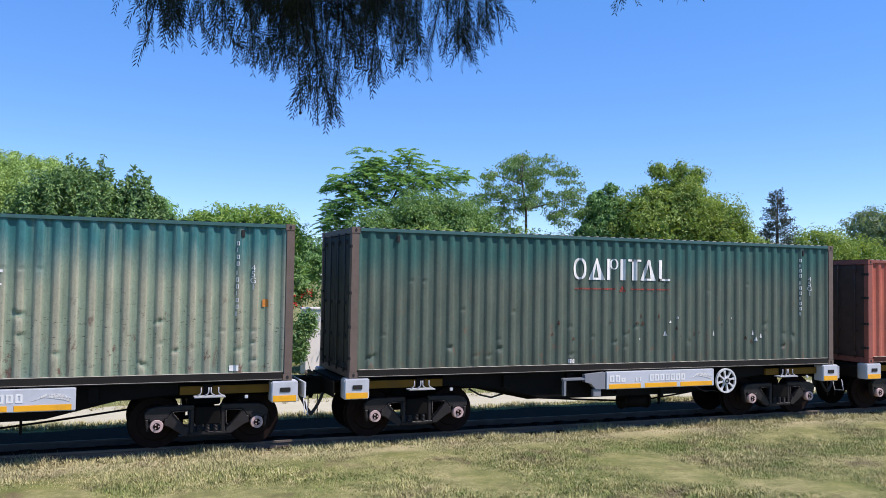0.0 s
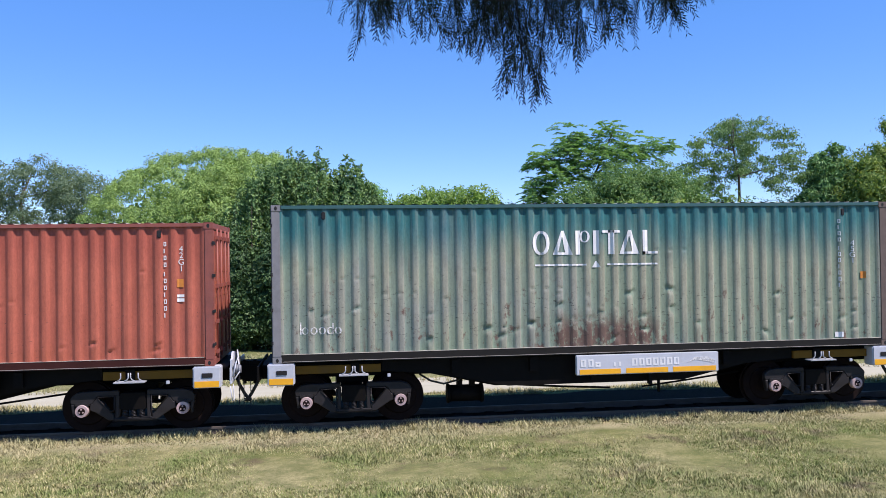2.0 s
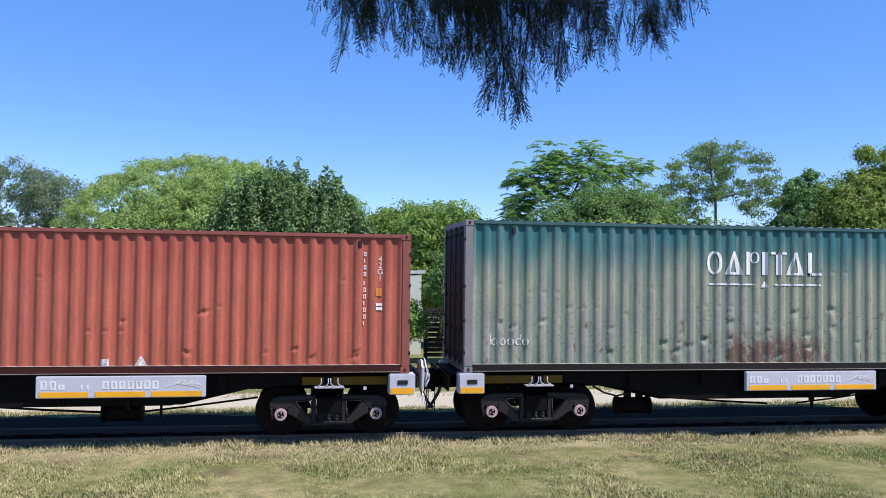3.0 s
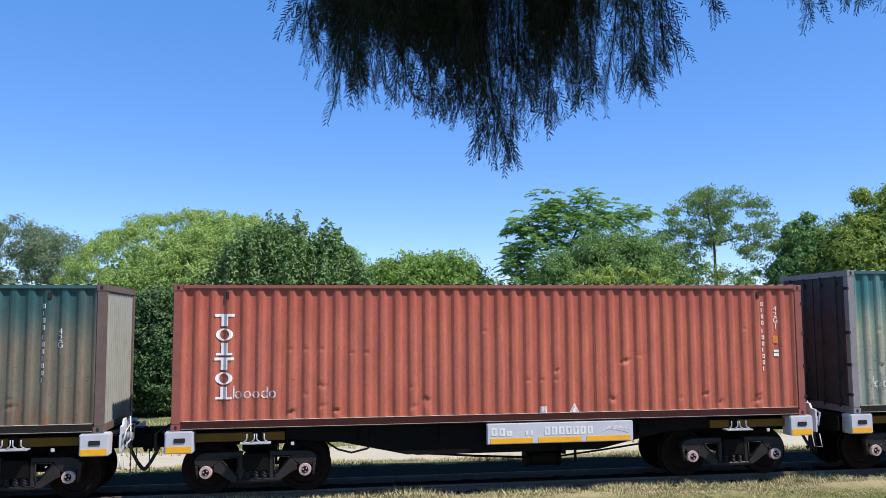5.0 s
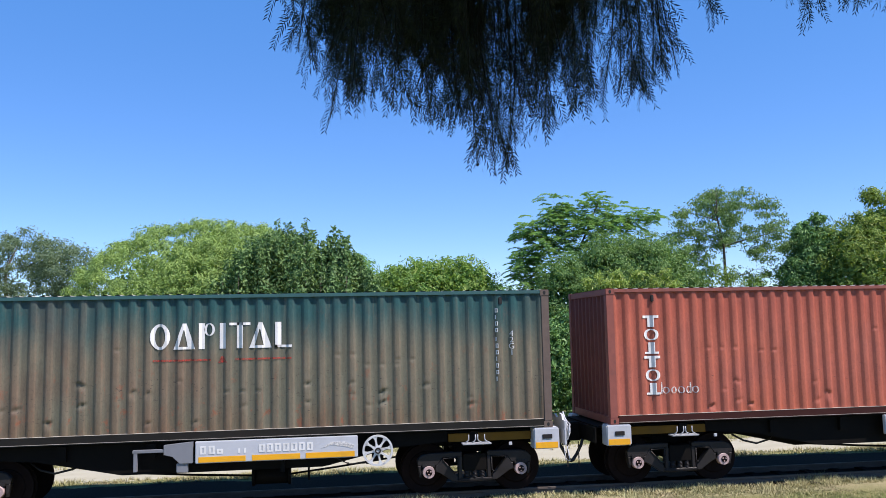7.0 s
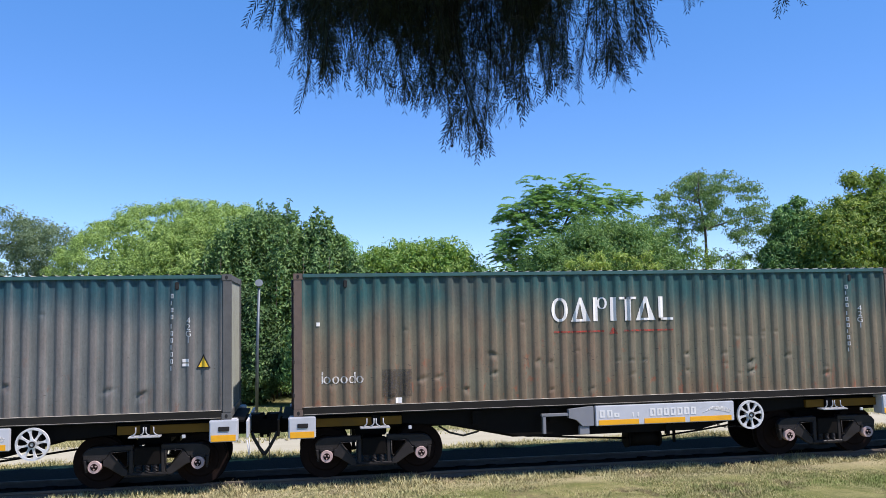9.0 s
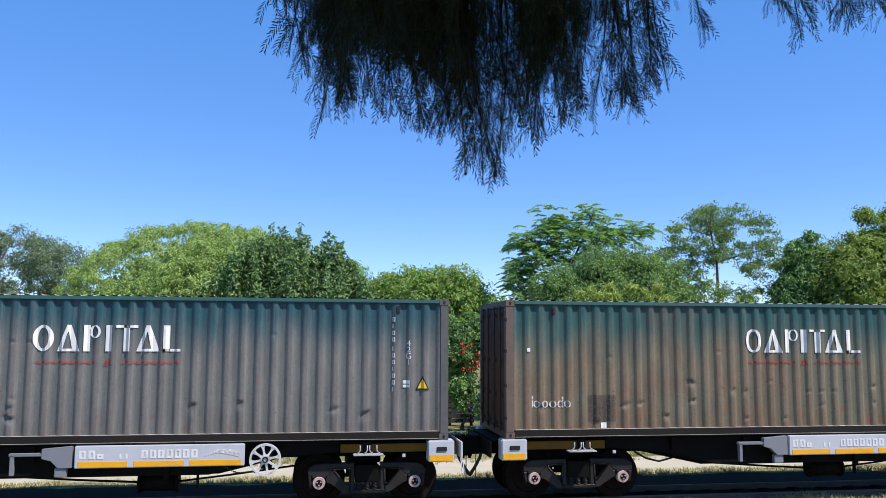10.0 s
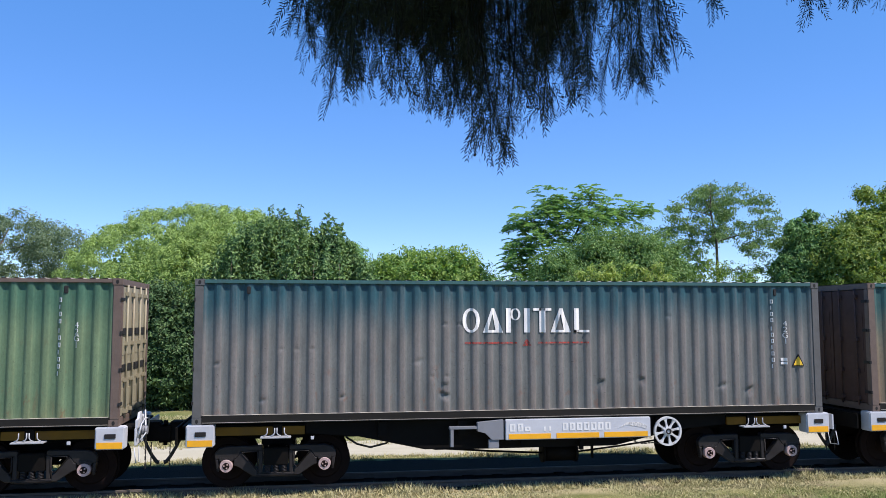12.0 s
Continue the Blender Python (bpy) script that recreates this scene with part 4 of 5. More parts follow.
# ---- plants ----
def leaves(name, centres, outward, length, width, material, parent, seed, droop=0.3, fold=0.25, jitter=0.65, shingle=False):
    """Many small folded leaves, four corners each, that point outward and down."""
    r = np.random.RandomState(seed)
    n = len(centres)
    if shingle:
        nrm = outward + r.normal(0, jitter * 0.6, (n, 3))
        nrm[:, 2] += 0.25
        d = np.cross(nrm, r.normal(0, 1, (n, 3)))
        d /= np.linalg.norm(d, axis=1)[:, None] + 1e-9
        d[:, 2] -= droop
    else:
        d = outward + r.normal(0, jitter, (n, 3))
        d[:, 2] -= droop
        nrm = r.normal(0, 1, (n, 3))
    d /= np.linalg.norm(d, axis=1)[:, None]
    s = np.cross(d, nrm)
    s /= np.linalg.norm(s, axis=1)[:, None] + 1e-9
    up = np.cross(s, d)
    L = (length * r.uniform(0.6, 1.3, n))[:, None]
    Wd = (width * r.uniform(0.7, 1.2, n))[:, None]
    a = centres
    b = centres + d * L * 0.5 + s * Wd * 0.5 + up * Wd * fold
    c = centres + d * L
    e = centres + d * L * 0.5 - s * Wd * 0.5 + up * Wd * fold
    v = np.stack([a, b, c, e], 1).reshape(-1, 3)
    return arrays(name, v, np.arange(4 * n).reshape(n, 4), material, parent)


def crown_points(blobs, clumps, per, spread, seed, shell=0.55, ragged=(0.88, 1.08), knobs=0.0, flat=0.7):
    """Leaf places in clumps over the outer parts of ellipsoids (x, y, z, rx, ry, rz)."""
    r = np.random.RandomState(seed)
    vol = np.array([b[3] * b[5] for b in blobs])
    pts, outs = [], []
    which = r.choice(len(blobs), clumps, p=vol / vol.sum())
    for k in which:
        x, y, z, rx, ry, rz = blobs[k]
        d = r.normal(0, 1, 3)
        d /= np.linalg.norm(d)
        rad = r.uniform(shell, 1.0) ** 0.7 * r.uniform(*ragged)
        if knobs:
            rad *= 1 + knobs * noise.noise(Vector(d) * 9.0) + knobs * 0.5 * noise.noise(Vector(d) * 21.0)
        c = np.array([x, y, z]) + d * np.array([rx, ry, rz]) * rad
        q = np.clip(r.normal(0, 0.8, (per, 3)), -1.5, 1.5) * spread * r.uniform(0.6, 1.3) * np.array([1, 1, flat])
        pts.append(c + q)
        outs.append(np.tile(d, (per, 1)) * 0.45 + q / (spread * 1.1))
    return np.concatenate(pts), np.concatenate(outs)


def limbs(bm, base, height, targets, r0, seed):
    """A tapered, slightly bent trunk; each limb springs from the nearest part of the wood that already stands."""
    rnd = random.Random(seed)
    base = Vector(base)
    fork = base + Vector((rnd.uniform(-0.2, 0.2), rnd.uniform(-0.2, 0.2), height))
    mid = (base + fork) / 2 + Vector((rnd.uniform(-0.12, 0.12), 0, 0))
    tube(bm, [base + Vector((0, 0, -0.1)), base + Vector((0, 0, 0.2)), mid, fork], [r0 * 1.4, r0 * 1.05, r0 * 0.85, r0 * 0.7], 9)
    wood = [(fork - Vector((0, 0, 0.1)), r0 * 0.62), (mid.lerp(fork, 0.6), r0 * 0.5)]
    todo = sorted((Vector(t) for t in targets), key=lambda t: -t.z if len(wood) < 3 else 0)
    main = [todo[0], min(todo, key=lambda t: t.x - 0.3 * t.z), max(todo, key=lambda t: t.x + 0.3 * t.z)]
    rest = sorted((t for t in todo if all(t is not q for q in main)), key=lambda t: (t - fork).length)
    for t in main + rest:
        start, rad = min(wood, key=lambda q: (q[0] - t).length + max(0.0, q[0].z - t.z + 0.3) * 2.0)
        span = (t - start).length
        wob = lambda: Vector((rnd.uniform(-0.12, 0.12), rnd.uniform(-0.1, 0.1), rnd.uniform(-0.02, 0.1))) * span
        pts = [start, start.lerp(t, 0.3) + wob(), start.lerp(t, 0.65) + wob(), t]
        r1 = rad * (0.95 if rad > r0 * 0.5 else 0.72)
        radii = [r1, r1 * 0.78, r1 * 0.52, max(0.006, r1 * 0.22)]
        tube(bm, pts, radii, 7)
        for u in (0.5, 1.0, 1.5, 2.0, 2.5):
            a = int(u)
            f = u - a
            wood.append((pts[a].lerp(pts[a + 1], f), radii[a] * (1 - f) + radii[a + 1] * f))
        for _ in range(2):
            e = t + Vector((rnd.uniform(-1, 1), rnd.uniform(-0.8, 0.8), rnd.uniform(-0.1, 0.7))) * min(0.28 * span, 0.4)
            tube(bm, [pts[2], (pts[2] + e) / 2 + wob() * 0.5, e], [radii[2] * 0.6, radii[2] * 0.35, 0.006], 5)
    return bm


def tree(name, x, y, fork, blobs, clumps, per, spread, leaf, material, label, category, seed, trunk=0.16, droop=0.3, shell=0.55, extra=(), fill=True, ragged=(0.88, 1.08), skirt=0.1, knobs=0.0, flat=0.7):
    t = holder(name, pose(x, y, 0), label, category)
    rel = [(bx - x, by - y, bz, rx, ry, rz) for bx, by, bz, rx, ry, rz in blobs]
    rnd = random.Random(seed)
    targets = [(b[0] + rnd.uniform(-0.4, 0.4) * b[3], b[1] + rnd.uniform(-0.3, 0.3) * b[4], b[2] + 0.45 * b[5]) for b in rel]
    targets += [] if not fill else [(b[0] + rnd.uniform(-0.7, 0.7) * b[3], b[1], b[2] + rnd.uniform(-0.2, 0.5) * b[5]) for b in rel]
    part("trunk", limbs(B(), (0, 0, 0), fork, targets, trunk, seed), BARK, t)
    p, o = crown_points(rel, clumps, per, spread, seed, shell, ragged, knobs, flat)
    keep = p[:, 2] > skirt + (0.45 * np.sin(p[:, 0] * 2.1) if skirt > 1 else 0)
    leaves("crown", p[keep], o[keep], leaf[0], leaf[1], material, t, seed, droop, shingle=True)
    if fill:
        p, o = crown_points(rel, int(clumps * 0.8), 20, spread * 1.5, seed + 7, 0.35)
        p = np.array([b[:3] for b in rel])[0] * 0.12 + p * 0.88 if len(rel) == 1 else p
        core = np.array([min(((q[0] - b[0]) / b[3]) ** 2 + ((q[1] - b[1]) / b[4]) ** 2 + ((q[2] - b[2]) / b[5]) ** 2 for b in rel) for q in p])
        keep = (core < 0.62) & (p[:, 2] > 0.1) & ((p[:, 2] > skirt) | (core < 0.3))
        leaves("inner_crown", p[keep], o[keep], leaf[0] * 1.9, leaf[1] * 3.0, material, t, seed + 3, droop, shingle=True)
    for mat, cl, pr, sp, lf, bl, lab in extra:
        rel2 = [(bx - x, by - y, bz, rx, ry, rz) for bx, by, bz, rx, ry, rz in bl]
        p, o = crown_points(rel2, cl, pr, sp, seed + 99, shell)
        tagged(leaves("crown", p, o, lf[0], lf[1], mat, t, seed + 5, droop, shingle=True), lab)
    return t


L_DOME = leafy("light_willow_leaf", (0.15, 0.25, 0.066), (0.24, 0.36, 0.10), (0.34, 0.455, 0.145), 0.25)
L_DARK = leafy("dark_glossy_leaf", (0.045, 0.120, 0.041), (0.113, 0.239, 0.075), (0.224, 0.374, 0.128), 0.22, 0.5)
L_SHOOT = leafy("mid_dark_shoot_leaf", (0.042, 0.105, 0.037), (0.10, 0.195, 0.066), (0.22, 0.33, 0.12), 0.25)
# darkened leaf: deep shade beneath the trees is part of this colour
L_GAP = leafy("shade_dark_shrub_leaf", (0.018, 0.048, 0.017), (0.045, 0.10, 0.034), (0.13, 0.21, 0.075), 0.15)
L_YELLOW = leafy("yellow_green_leaf", (0.10, 0.21, 0.05), (0.17, 0.30, 0.07), (0.30, 0.40, 0.11))
L_ROSETTE = leafy("young_rosette_leaf", (0.16, 0.27, 0.06), (0.27, 0.38, 0.10), (0.42, 0.48, 0.16))
L_FEATHER = leafy("feathery_leaf", (0.105, 0.225, 0.09), (0.175, 0.325, 0.125), (0.255, 0.415, 0.165), 0.5)
L_OPEN = leafy("sparse_tree_leaf", (0.075, 0.155, 0.06), (0.15, 0.265, 0.10), (0.25, 0.36, 0.15))
L_RIGHT = leafy("mid_green_leaf", (0.085, 0.165, 0.036), (0.18, 0.275, 0.066), (0.32, 0.39, 0.10))
L_BUSH = leafy("olive_bush_leaf", (0.052, 0.132, 0.040), (0.121, 0.236, 0.075), (0.265, 0.391, 0.138))
# greyed leaf: the haze of distance is painted into it
L_FAR = leafy("hazy_far_leaf", (0.095, 0.15, 0.09), (0.145, 0.21, 0.125), (0.205, 0.27, 0.165))
L_CONIFER = leafy("dark_conifer_needle", (0.03, 0.05, 0.04), (0.065, 0.085, 0.07), (0.10, 0.115, 0.095), 0.1)
# far darker than the leaf itself: overhead shade is put into the colour
L_SHADE = leafy("shade_dark_leaflet", (0.006, 0.009, 0.006), (0.010, 0.016, 0.008), (0.024, 0.034, 0.012), 0.08, 0.7)


def build_trees():
    tree("tree", -22.0, 62, 4.0, [(-21, 62, 8.8, 4.0, 3.0, 2.0), (-26.5, 62, 8.3, 3.4, 3, 2.1), (-17.4, 61, 7.9, 2.4, 3, 1.7), (-20, 61, 4.6, 7, 3, 2.8)], 720, 60, 0.36, (0.26, 0.09), L_FAR,
         "far grey-green spreading tree with an airy crown", "tree", 11, 0.3, fill=False)
    tree("willow_tree", -5.0, 39, 2.6, [(-5.0, 39, 3.2, 6.5, 7.4, 5.3), (-3.2, 38.6, 3.2, 4.8, 7.0, 4.95)], 5600, 46, 0.15, (0.15, 0.046), L_DOME,
         "broad dome-shaped light green tree with fine drooping foliage", "tree", 12, 0.3, 0.35, 0.90, ragged=(0.95, 1.0), skirt=1.2, knobs=0.06)
    shoot_shrub()
    tree("tree", 2.3, 38, 2.0, [(1.5, 38, 4.4, 1.7, 1.8, 2.3), (0.6, 38, 4.0, 1.6, 1.8, 2.0)], 200, 60, 0.3, (0.22, 0.08), L_FEATHER, "green tree with soft drooping sprays", "tree", 14, 0.14, 0.5)
    tree("tree", 5.6, 36, 2.0, [(4.4, 36, 4.8, 1.6, 1.7, 1.5), (6.1, 36, 4.7, 1.7, 1.7, 1.85), (3.2, 36.5, 4.6, 1.0, 1.4, 1.55), (5.6, 36, 3.0, 2.6, 1.8, 1.6)], 620, 48, 0.24, (0.18, 0.075), L_YELLOW,
         "yellow-green bushy tree with bright young leaves", "tree", 15, 0.14, 0.5)
    tree("tree", 8.6, 46, 2.0, [(9.6, 46, 4.6, 1.3, 1.3, 1.5), (10.6, 46, 4.2, 1.5, 1.3, 1.3)], 110, 50, 0.3, (0.22, 0.06), L_DARK, "small far dark green tree", "tree", 16, 0.1)
    feather_tree()
    tree("shrub", 11.6, 31.5, 1.2, [(11.3, 31.5, 4.7, 1.5, 1.4, 2.2), (12.6, 31.5, 4.8, 1.6, 1.4, 2.25), (9.7, 31.5, 4.0, 1.5, 1.4, 2.1), (14.0, 32, 4.3, 1.4, 1.2, 2.4)], 1400, 46, 0.20, (0.14, 0.05), L_BUSH,
         "dense olive green shrub tree", "shrub", 18, 0.12, 0.2, 0.6)
    puff = random.Random(61)
    airy = []
    # small tufts fanned out over the forked limbs, with open sky between them
    for _ in range(150):
        a, reach = puff.uniform(-1.25, 1.25), 4.15 * math.sqrt(puff.uniform(0.12, 1))
        airy.append((19.8 + reach * math.sin(a) * 0.95, 38 + puff.uniform(-1.3, 1.3), 5.6 + reach * math.cos(a) + puff.uniform(-0.1, 0.1), puff.uniform(0.35, 0.85), 0.7, puff.uniform(0.14, 0.34)))
    airy += [(20.0, 38, 5.5, 0.6, 0.6, 0.5), (20.8, 38, 5.5, 0.6, 0.6, 0.4), (19.0, 38, 5.9, 0.6, 0.6, 0.5), (18.2, 38, 5.4, 0.8, 0.7, 0.8), (21.8, 38, 5.6, 0.6, 0.6, 0.5), (17.4, 38, 4.8, 0.9, 0.8, 0.8), (19.8, 38, 4.6, 0.8, 0.8, 0.6)]
    tree("tree", 19.6, 38, 5.2, airy, 2000, 9, 0.13, (0.16, 0.06), L_OPEN, "open-crowned tree with dark forked limbs and sparse foliage", "tree", 19, 0.13, 0.2, 0.02,
         extra=[(L_YELLOW, 90, 26, 0.22, (0.17, 0.07), [(18.4, 37.5, 5.6, 0.9, 0.8, 0.9), (19.6, 37.5, 5.3, 0.9, 0.8, 0.6), (20.9, 37.5, 5.2, 0.8, 0.8, 0.6), (17.2, 37.5, 4.7, 0.9, 1.0, 0.8)], "yellowing lower leaves")], fill=False, ragged=(0.4, 1.25), flat=0.5)
    tree("tree", 22.6, 37, 2.6, [(23.7, 37, 6.0, 1.35, 1.3, 1.9), (22.7, 37, 5.0, 1.0, 1.2, 1.7), (24.4, 37, 6.9, 1.0, 1.0, 1.1), (23.2, 37, 7.5, 0.6, 0.6, 0.7), (24.0, 37, 8.2, 0.4, 0.4, 0.4)], 420, 30, 0.24, (0.17, 0.065), L_DARK, "dark green leafy tree with loose outer twigs", "tree", 20, 0.14, 0.2, 0.4)
    tree("tree", 27.5, 36, 2.4, [(27.2, 36, 6.6, 2.5, 2.2, 2.6), (29.5, 36, 5.9, 2.2, 2.2, 2.6), (25.2, 36, 5.6, 1.9, 2.2, 2.6), (31.4, 36, 4.6, 1.7, 2.0, 2.3), (26.4, 36, 9.2, 0.5, 0.4, 0.5), (27.6, 36, 9.3, 0.4, 0.4, 0.5), (28.7, 36, 9.0, 0.5, 0.5, 0.6)], 1300, 46, 0.24, (0.17, 0.07), L_RIGHT,
         "large dense green tree with an uneven crown", "tree", 21, 0.24, 0.2, 0.5)
    conifer(36.3, 38.2, 8.9)
    tree("tree", 48, 46, 2.4, [(47.5, 46, 5.6, 2.8, 2.5, 2.2), (51, 46, 5.2, 3.0, 2.5, 2.0), (45, 46, 4.0, 2.4, 2.5, 1.8)], 330, 46, 0.4, (0.24, 0.09), L_RIGHT, "far low green tree behind the track", "tree", 23, 0.2)
    tree("tree", 56, 48, 3.0, [(55.3, 48, 7.8, 2.8, 2.5, 1.9), (58.5, 48, 7.2, 2.8, 2.5, 2.2), (57, 48, 4.8, 3.6, 2.5, 2.4)], 300, 46, 0.4, (0.24, 0.09), L_FAR, "far grey-green round tree", "tree", 24, 0.22)
    rnd = random.Random(77)
    for k, x in enumerate((-15, -12.2, -10.4, -8.6, 7.9, 9.2, 15.5, 18.2, 21.0, 24.2)):
        y = (29.5 if x > 0 else 34.5) + rnd.uniform(-0.8, 0.8)
        h = rnd.uniform(2.6, 4.0)
        tree("shrub", x, y, 0.5, [(x, y, h * 0.55, 1.5, 1.0, h * 0.5), (x + 0.9, y + 0.2, h * 0.4, 1.1, 0.9, h * 0.42)], 200, 40, 0.22, (0.15, 0.065), L_DARK if k % 3 else L_BUSH,
             "dark green garden shrub behind the dirt road", "shrub", 100 + k, 0.06, 0.2, 0.5)
    for k, (x, y, h) in enumerate(((-7.3, 31.4, 4.5), (-5.4, 31.0, 4.8), (-3.7, 31.2, 4.5), (-2.1, 30.9, 4.2))):
        tree("shrub", x, y, 0.5, [(x, y, h * 0.52, 1.3, 1.0, h * 0.5), (x + 0.5, y - 0.3, h * 0.3, 1.1, 0.9, h * 0.3)], 420, 40, 0.2, (0.15, 0.065), L_GAP,
             "dense dark shrub that reaches down to the grass", "shrub", 160 + k, 0.06, 0.2, 0.5)
    flower_shrub(5.3, 29.2)
    tree("shrub", 6.05, 27.6, 0.3, [(6.0, 27.6, 1.75, 0.42, 0.4, 0.55), (5.75, 27.6, 1.0, 0.35, 0.35, 0.6)], 70, 36, 0.13, (0.11, 0.045), L_OPEN, "small pale green shrub before a whitewashed wall", "shrub", 171, 0.03, 0.2, 0.4)
    ros = random.Random(9)
    heads = [(9.6 + 0.26 * q + ros.uniform(-0.1, 0.1), 29 + ros.uniform(-0.3, 0.3), 4.85 + 0.22 * math.sin(q * 1.9) + ros.uniform(-0.12, 0.12), 0.20, 0.2, 0.13) for q in range(13)]
    tree("shrub", 10.4, 29.0, 0.8, heads + [(10.6, 29.3, 3.6, 1.1, 0.5, 0.5)], 190, 30, 0.11, (0.19, 0.05), L_ROSETTE,
         "yellow-green shrub with rosettes of young leaves", "shrub", 133, 0.06, 0.1, 0.3, fill=False)
    tree("shrub", 2.9, 30.0, 0.4, [(2.3, 29.6, 1.7, 0.8, 0.6, 0.9), (3.4, 29.6, 1.5, 0.8, 0.6, 0.8)], 150, 40, 0.17, (0.13, 0.06), L_YELLOW, "bright green shrub before a pale shed", "shrub", 131, 0.05)
    tree("shrub", 0.3, 29.5, 0.4, [(0.2, 29.5, 1.7, 0.9, 0.7, 1.5), (1.2, 30.2, 0.6, 0.7, 0.5, 0.6)], 150, 40, 0.2, (0.14, 0.06), L_DARK, "dark shrub beside a pale shed", "shrub", 132, 0.05)


def feather_tree():
    """Whorls of long drooping compound leaves on thin upright limbs."""
    x, y = 10.8, 34.5
    t = holder("feather_leaf_tree", pose(x, y, 0), "slender tree with whorls of long feathery compound leaves", "tree")
    rnd = random.Random(31)
    tops = [(10.05, 8.5, 0.5), (10.85, 8.45, 0.42), (12.05, 8.68, 0.5), (9.0, 7.6, 0.6), (9.85, 7.8, 0.6), (8.65, 7.2, 0.5), (9.5, 7.15, 0.62), (10.3, 8.0, 0.55), (11.5, 7.9, 0.85), (12.35, 8.0, 0.75), (13.1, 7.95, 0.72), (13.7, 7.85, 0.5),
            (14.5, 8.0, 0.42), (10.6, 7.4, 0.55), (11.8, 7.2, 0.5), (8.85, 6.5, 0.58), (9.6, 6.55, 0.62), (8.45, 6.1, 0.5), (8.95, 5.8, 0.62), (10.35, 6.8, 0.6), (8.55, 5.4, 0.55), (9.3, 5.2, 0.6), (11.15, 7.5, 0.65), (12.8, 7.6, 0.65),
            (11.4, 6.4, 0.9), (12.6, 6.3, 0.9), (10.2, 5.8, 0.9)]
    part("trunk", limbs(B(), (0, 0, 0), 2.6, [(a - x, rnd.uniform(-0.7, 0.7), b) for a, b, _ in tops], 0.15, 31), BARK, t)
    C, O = [], []
    r = np.random.RandomState(8)
    for a, b, rad in tops:
        rad = rad * 1.18
        for _ in range(int(15 + 18 * rad)):
            az, tilt = r.uniform(0, 2 * math.pi), r.uniform(-0.1, 0.8)
            d = np.array([math.cos(az), math.sin(az), 0])
            start = np.array([a - x + r.normal(0, 0.12), r.normal(0, 0.3), b + r.normal(0, 0.22) - 0.1])
            n = 19
            s = np.linspace(0.12, 1, n)
            rach = start + np.outer(s * rad, d) + np.outer(rad * (tilt * s - 0.5 * s * s), (0, 0, 1))
            side = np.array([-d[1], d[0], 0])
            for sg in (-1, 1):
                C.append(rach)
                O.append(np.tile(side * sg * 1.6 + d * 0.8, (n, 1)))
    leaves("crown", np.concatenate(C), np.concatenate(O), 0.19, 0.052, L_FEATHER, t, 9, 0.25, 0.25, 0.22)


def shoot_shrub():
    """A broad dark shrub of many upright leafy shoots with an uneven top."""
    x, y = -1.0, 33.0
    t = holder("tall_shrub", pose(x, y, 0), "dense dark green shrub with upright shoots", "shrub")
    r = np.random.RandomState(41)
    bm, C, O = B(), [], []
    for k in range(330):
        a = r.uniform(-4.2, 2.35)
        d = r.normal(0, 0.8)
        top = np.interp(a, (-4.2, -3.4, -2.6, -1.3, -0.6, 0.6, 1.5, 2.3), (5.0, 5.9, 6.6, 6.9, 6.9, 6.45, 6.1, 4.9)) + r.normal(0, 0.3) - 0.25 * d * d
        if k % 9 == 0 and -2.4 < a < 0.6:
            top += r.uniform(0.2, 0.5)
        lean = r.normal(0, 0.12, 2)
        if k % 6 == 0:
            tube(bm, [(a - x - lean[0] * 3, d, 0.0), (a - x - lean[0], d, top * 0.5), (a - x, d, top - 0.1)], [0.04, 0.025, 0.006], 5)
        n = 175
        s = r.uniform(0, 1, n) ** 1.25
        reach = 0.04 + 0.36 * np.minimum(1, s * 3.2)
        az = r.uniform(0, 2 * math.pi, n)
        out = np.stack([np.cos(az), np.sin(az), np.full(n, 0.35)], -1)
        low = top - s * (top - 0.5 - 0.3 * math.sin(a * 2.3) if a < 0.2 else top - 3.2)
        C.append(np.stack([np.full(n, a - x), np.full(n, d), low], -1) + out * reach[:, None] * r.uniform(0.3, 1, (n, 1)))
        O.append(out)
    part("trunk", bm, BARK, t)
    leaves("crown", np.concatenate(C), np.concatenate(O), 0.18, 0.08, L_SHOOT, t, 42, 0.0, 0.25, 0.45, True)


def conifer(x, y, h):
    t = holder("conifer", pose(x, y, 0), "dark slender conifer with ragged whorled branches", "tree")
    part("trunk", tube(B(), [(0, 0, -0.1), (0, 0, h * 0.5), (0.05, 0, h)], [0.2, 0.12, 0.02], 8), BARK, t)
    r = np.random.RandomState(3)
    C, O = [], []
    for _ in range(420):
        z = h * (1 - r.uniform(0, 1) ** 0.75 * 0.85)
        reach = (h - z) * 0.32 + 0.28
        az = r.uniform(0, 2 * math.pi)
        d = np.array([math.cos(az), math.sin(az), 0.12])
        s = np.linspace(0.25, 1, 34)
        C.append(np.array([0, 0, z]) + np.outer(s * reach * r.uniform(0.6, 1.15), d) + r.normal(0, 0.07, (34, 3)))
        O.append(np.tile(d, (34, 1)))
    leaves("crown", np.concatenate(C), np.concatenate(O), 0.16, 0.05, L_CONIFER, t, 4, 0.0)


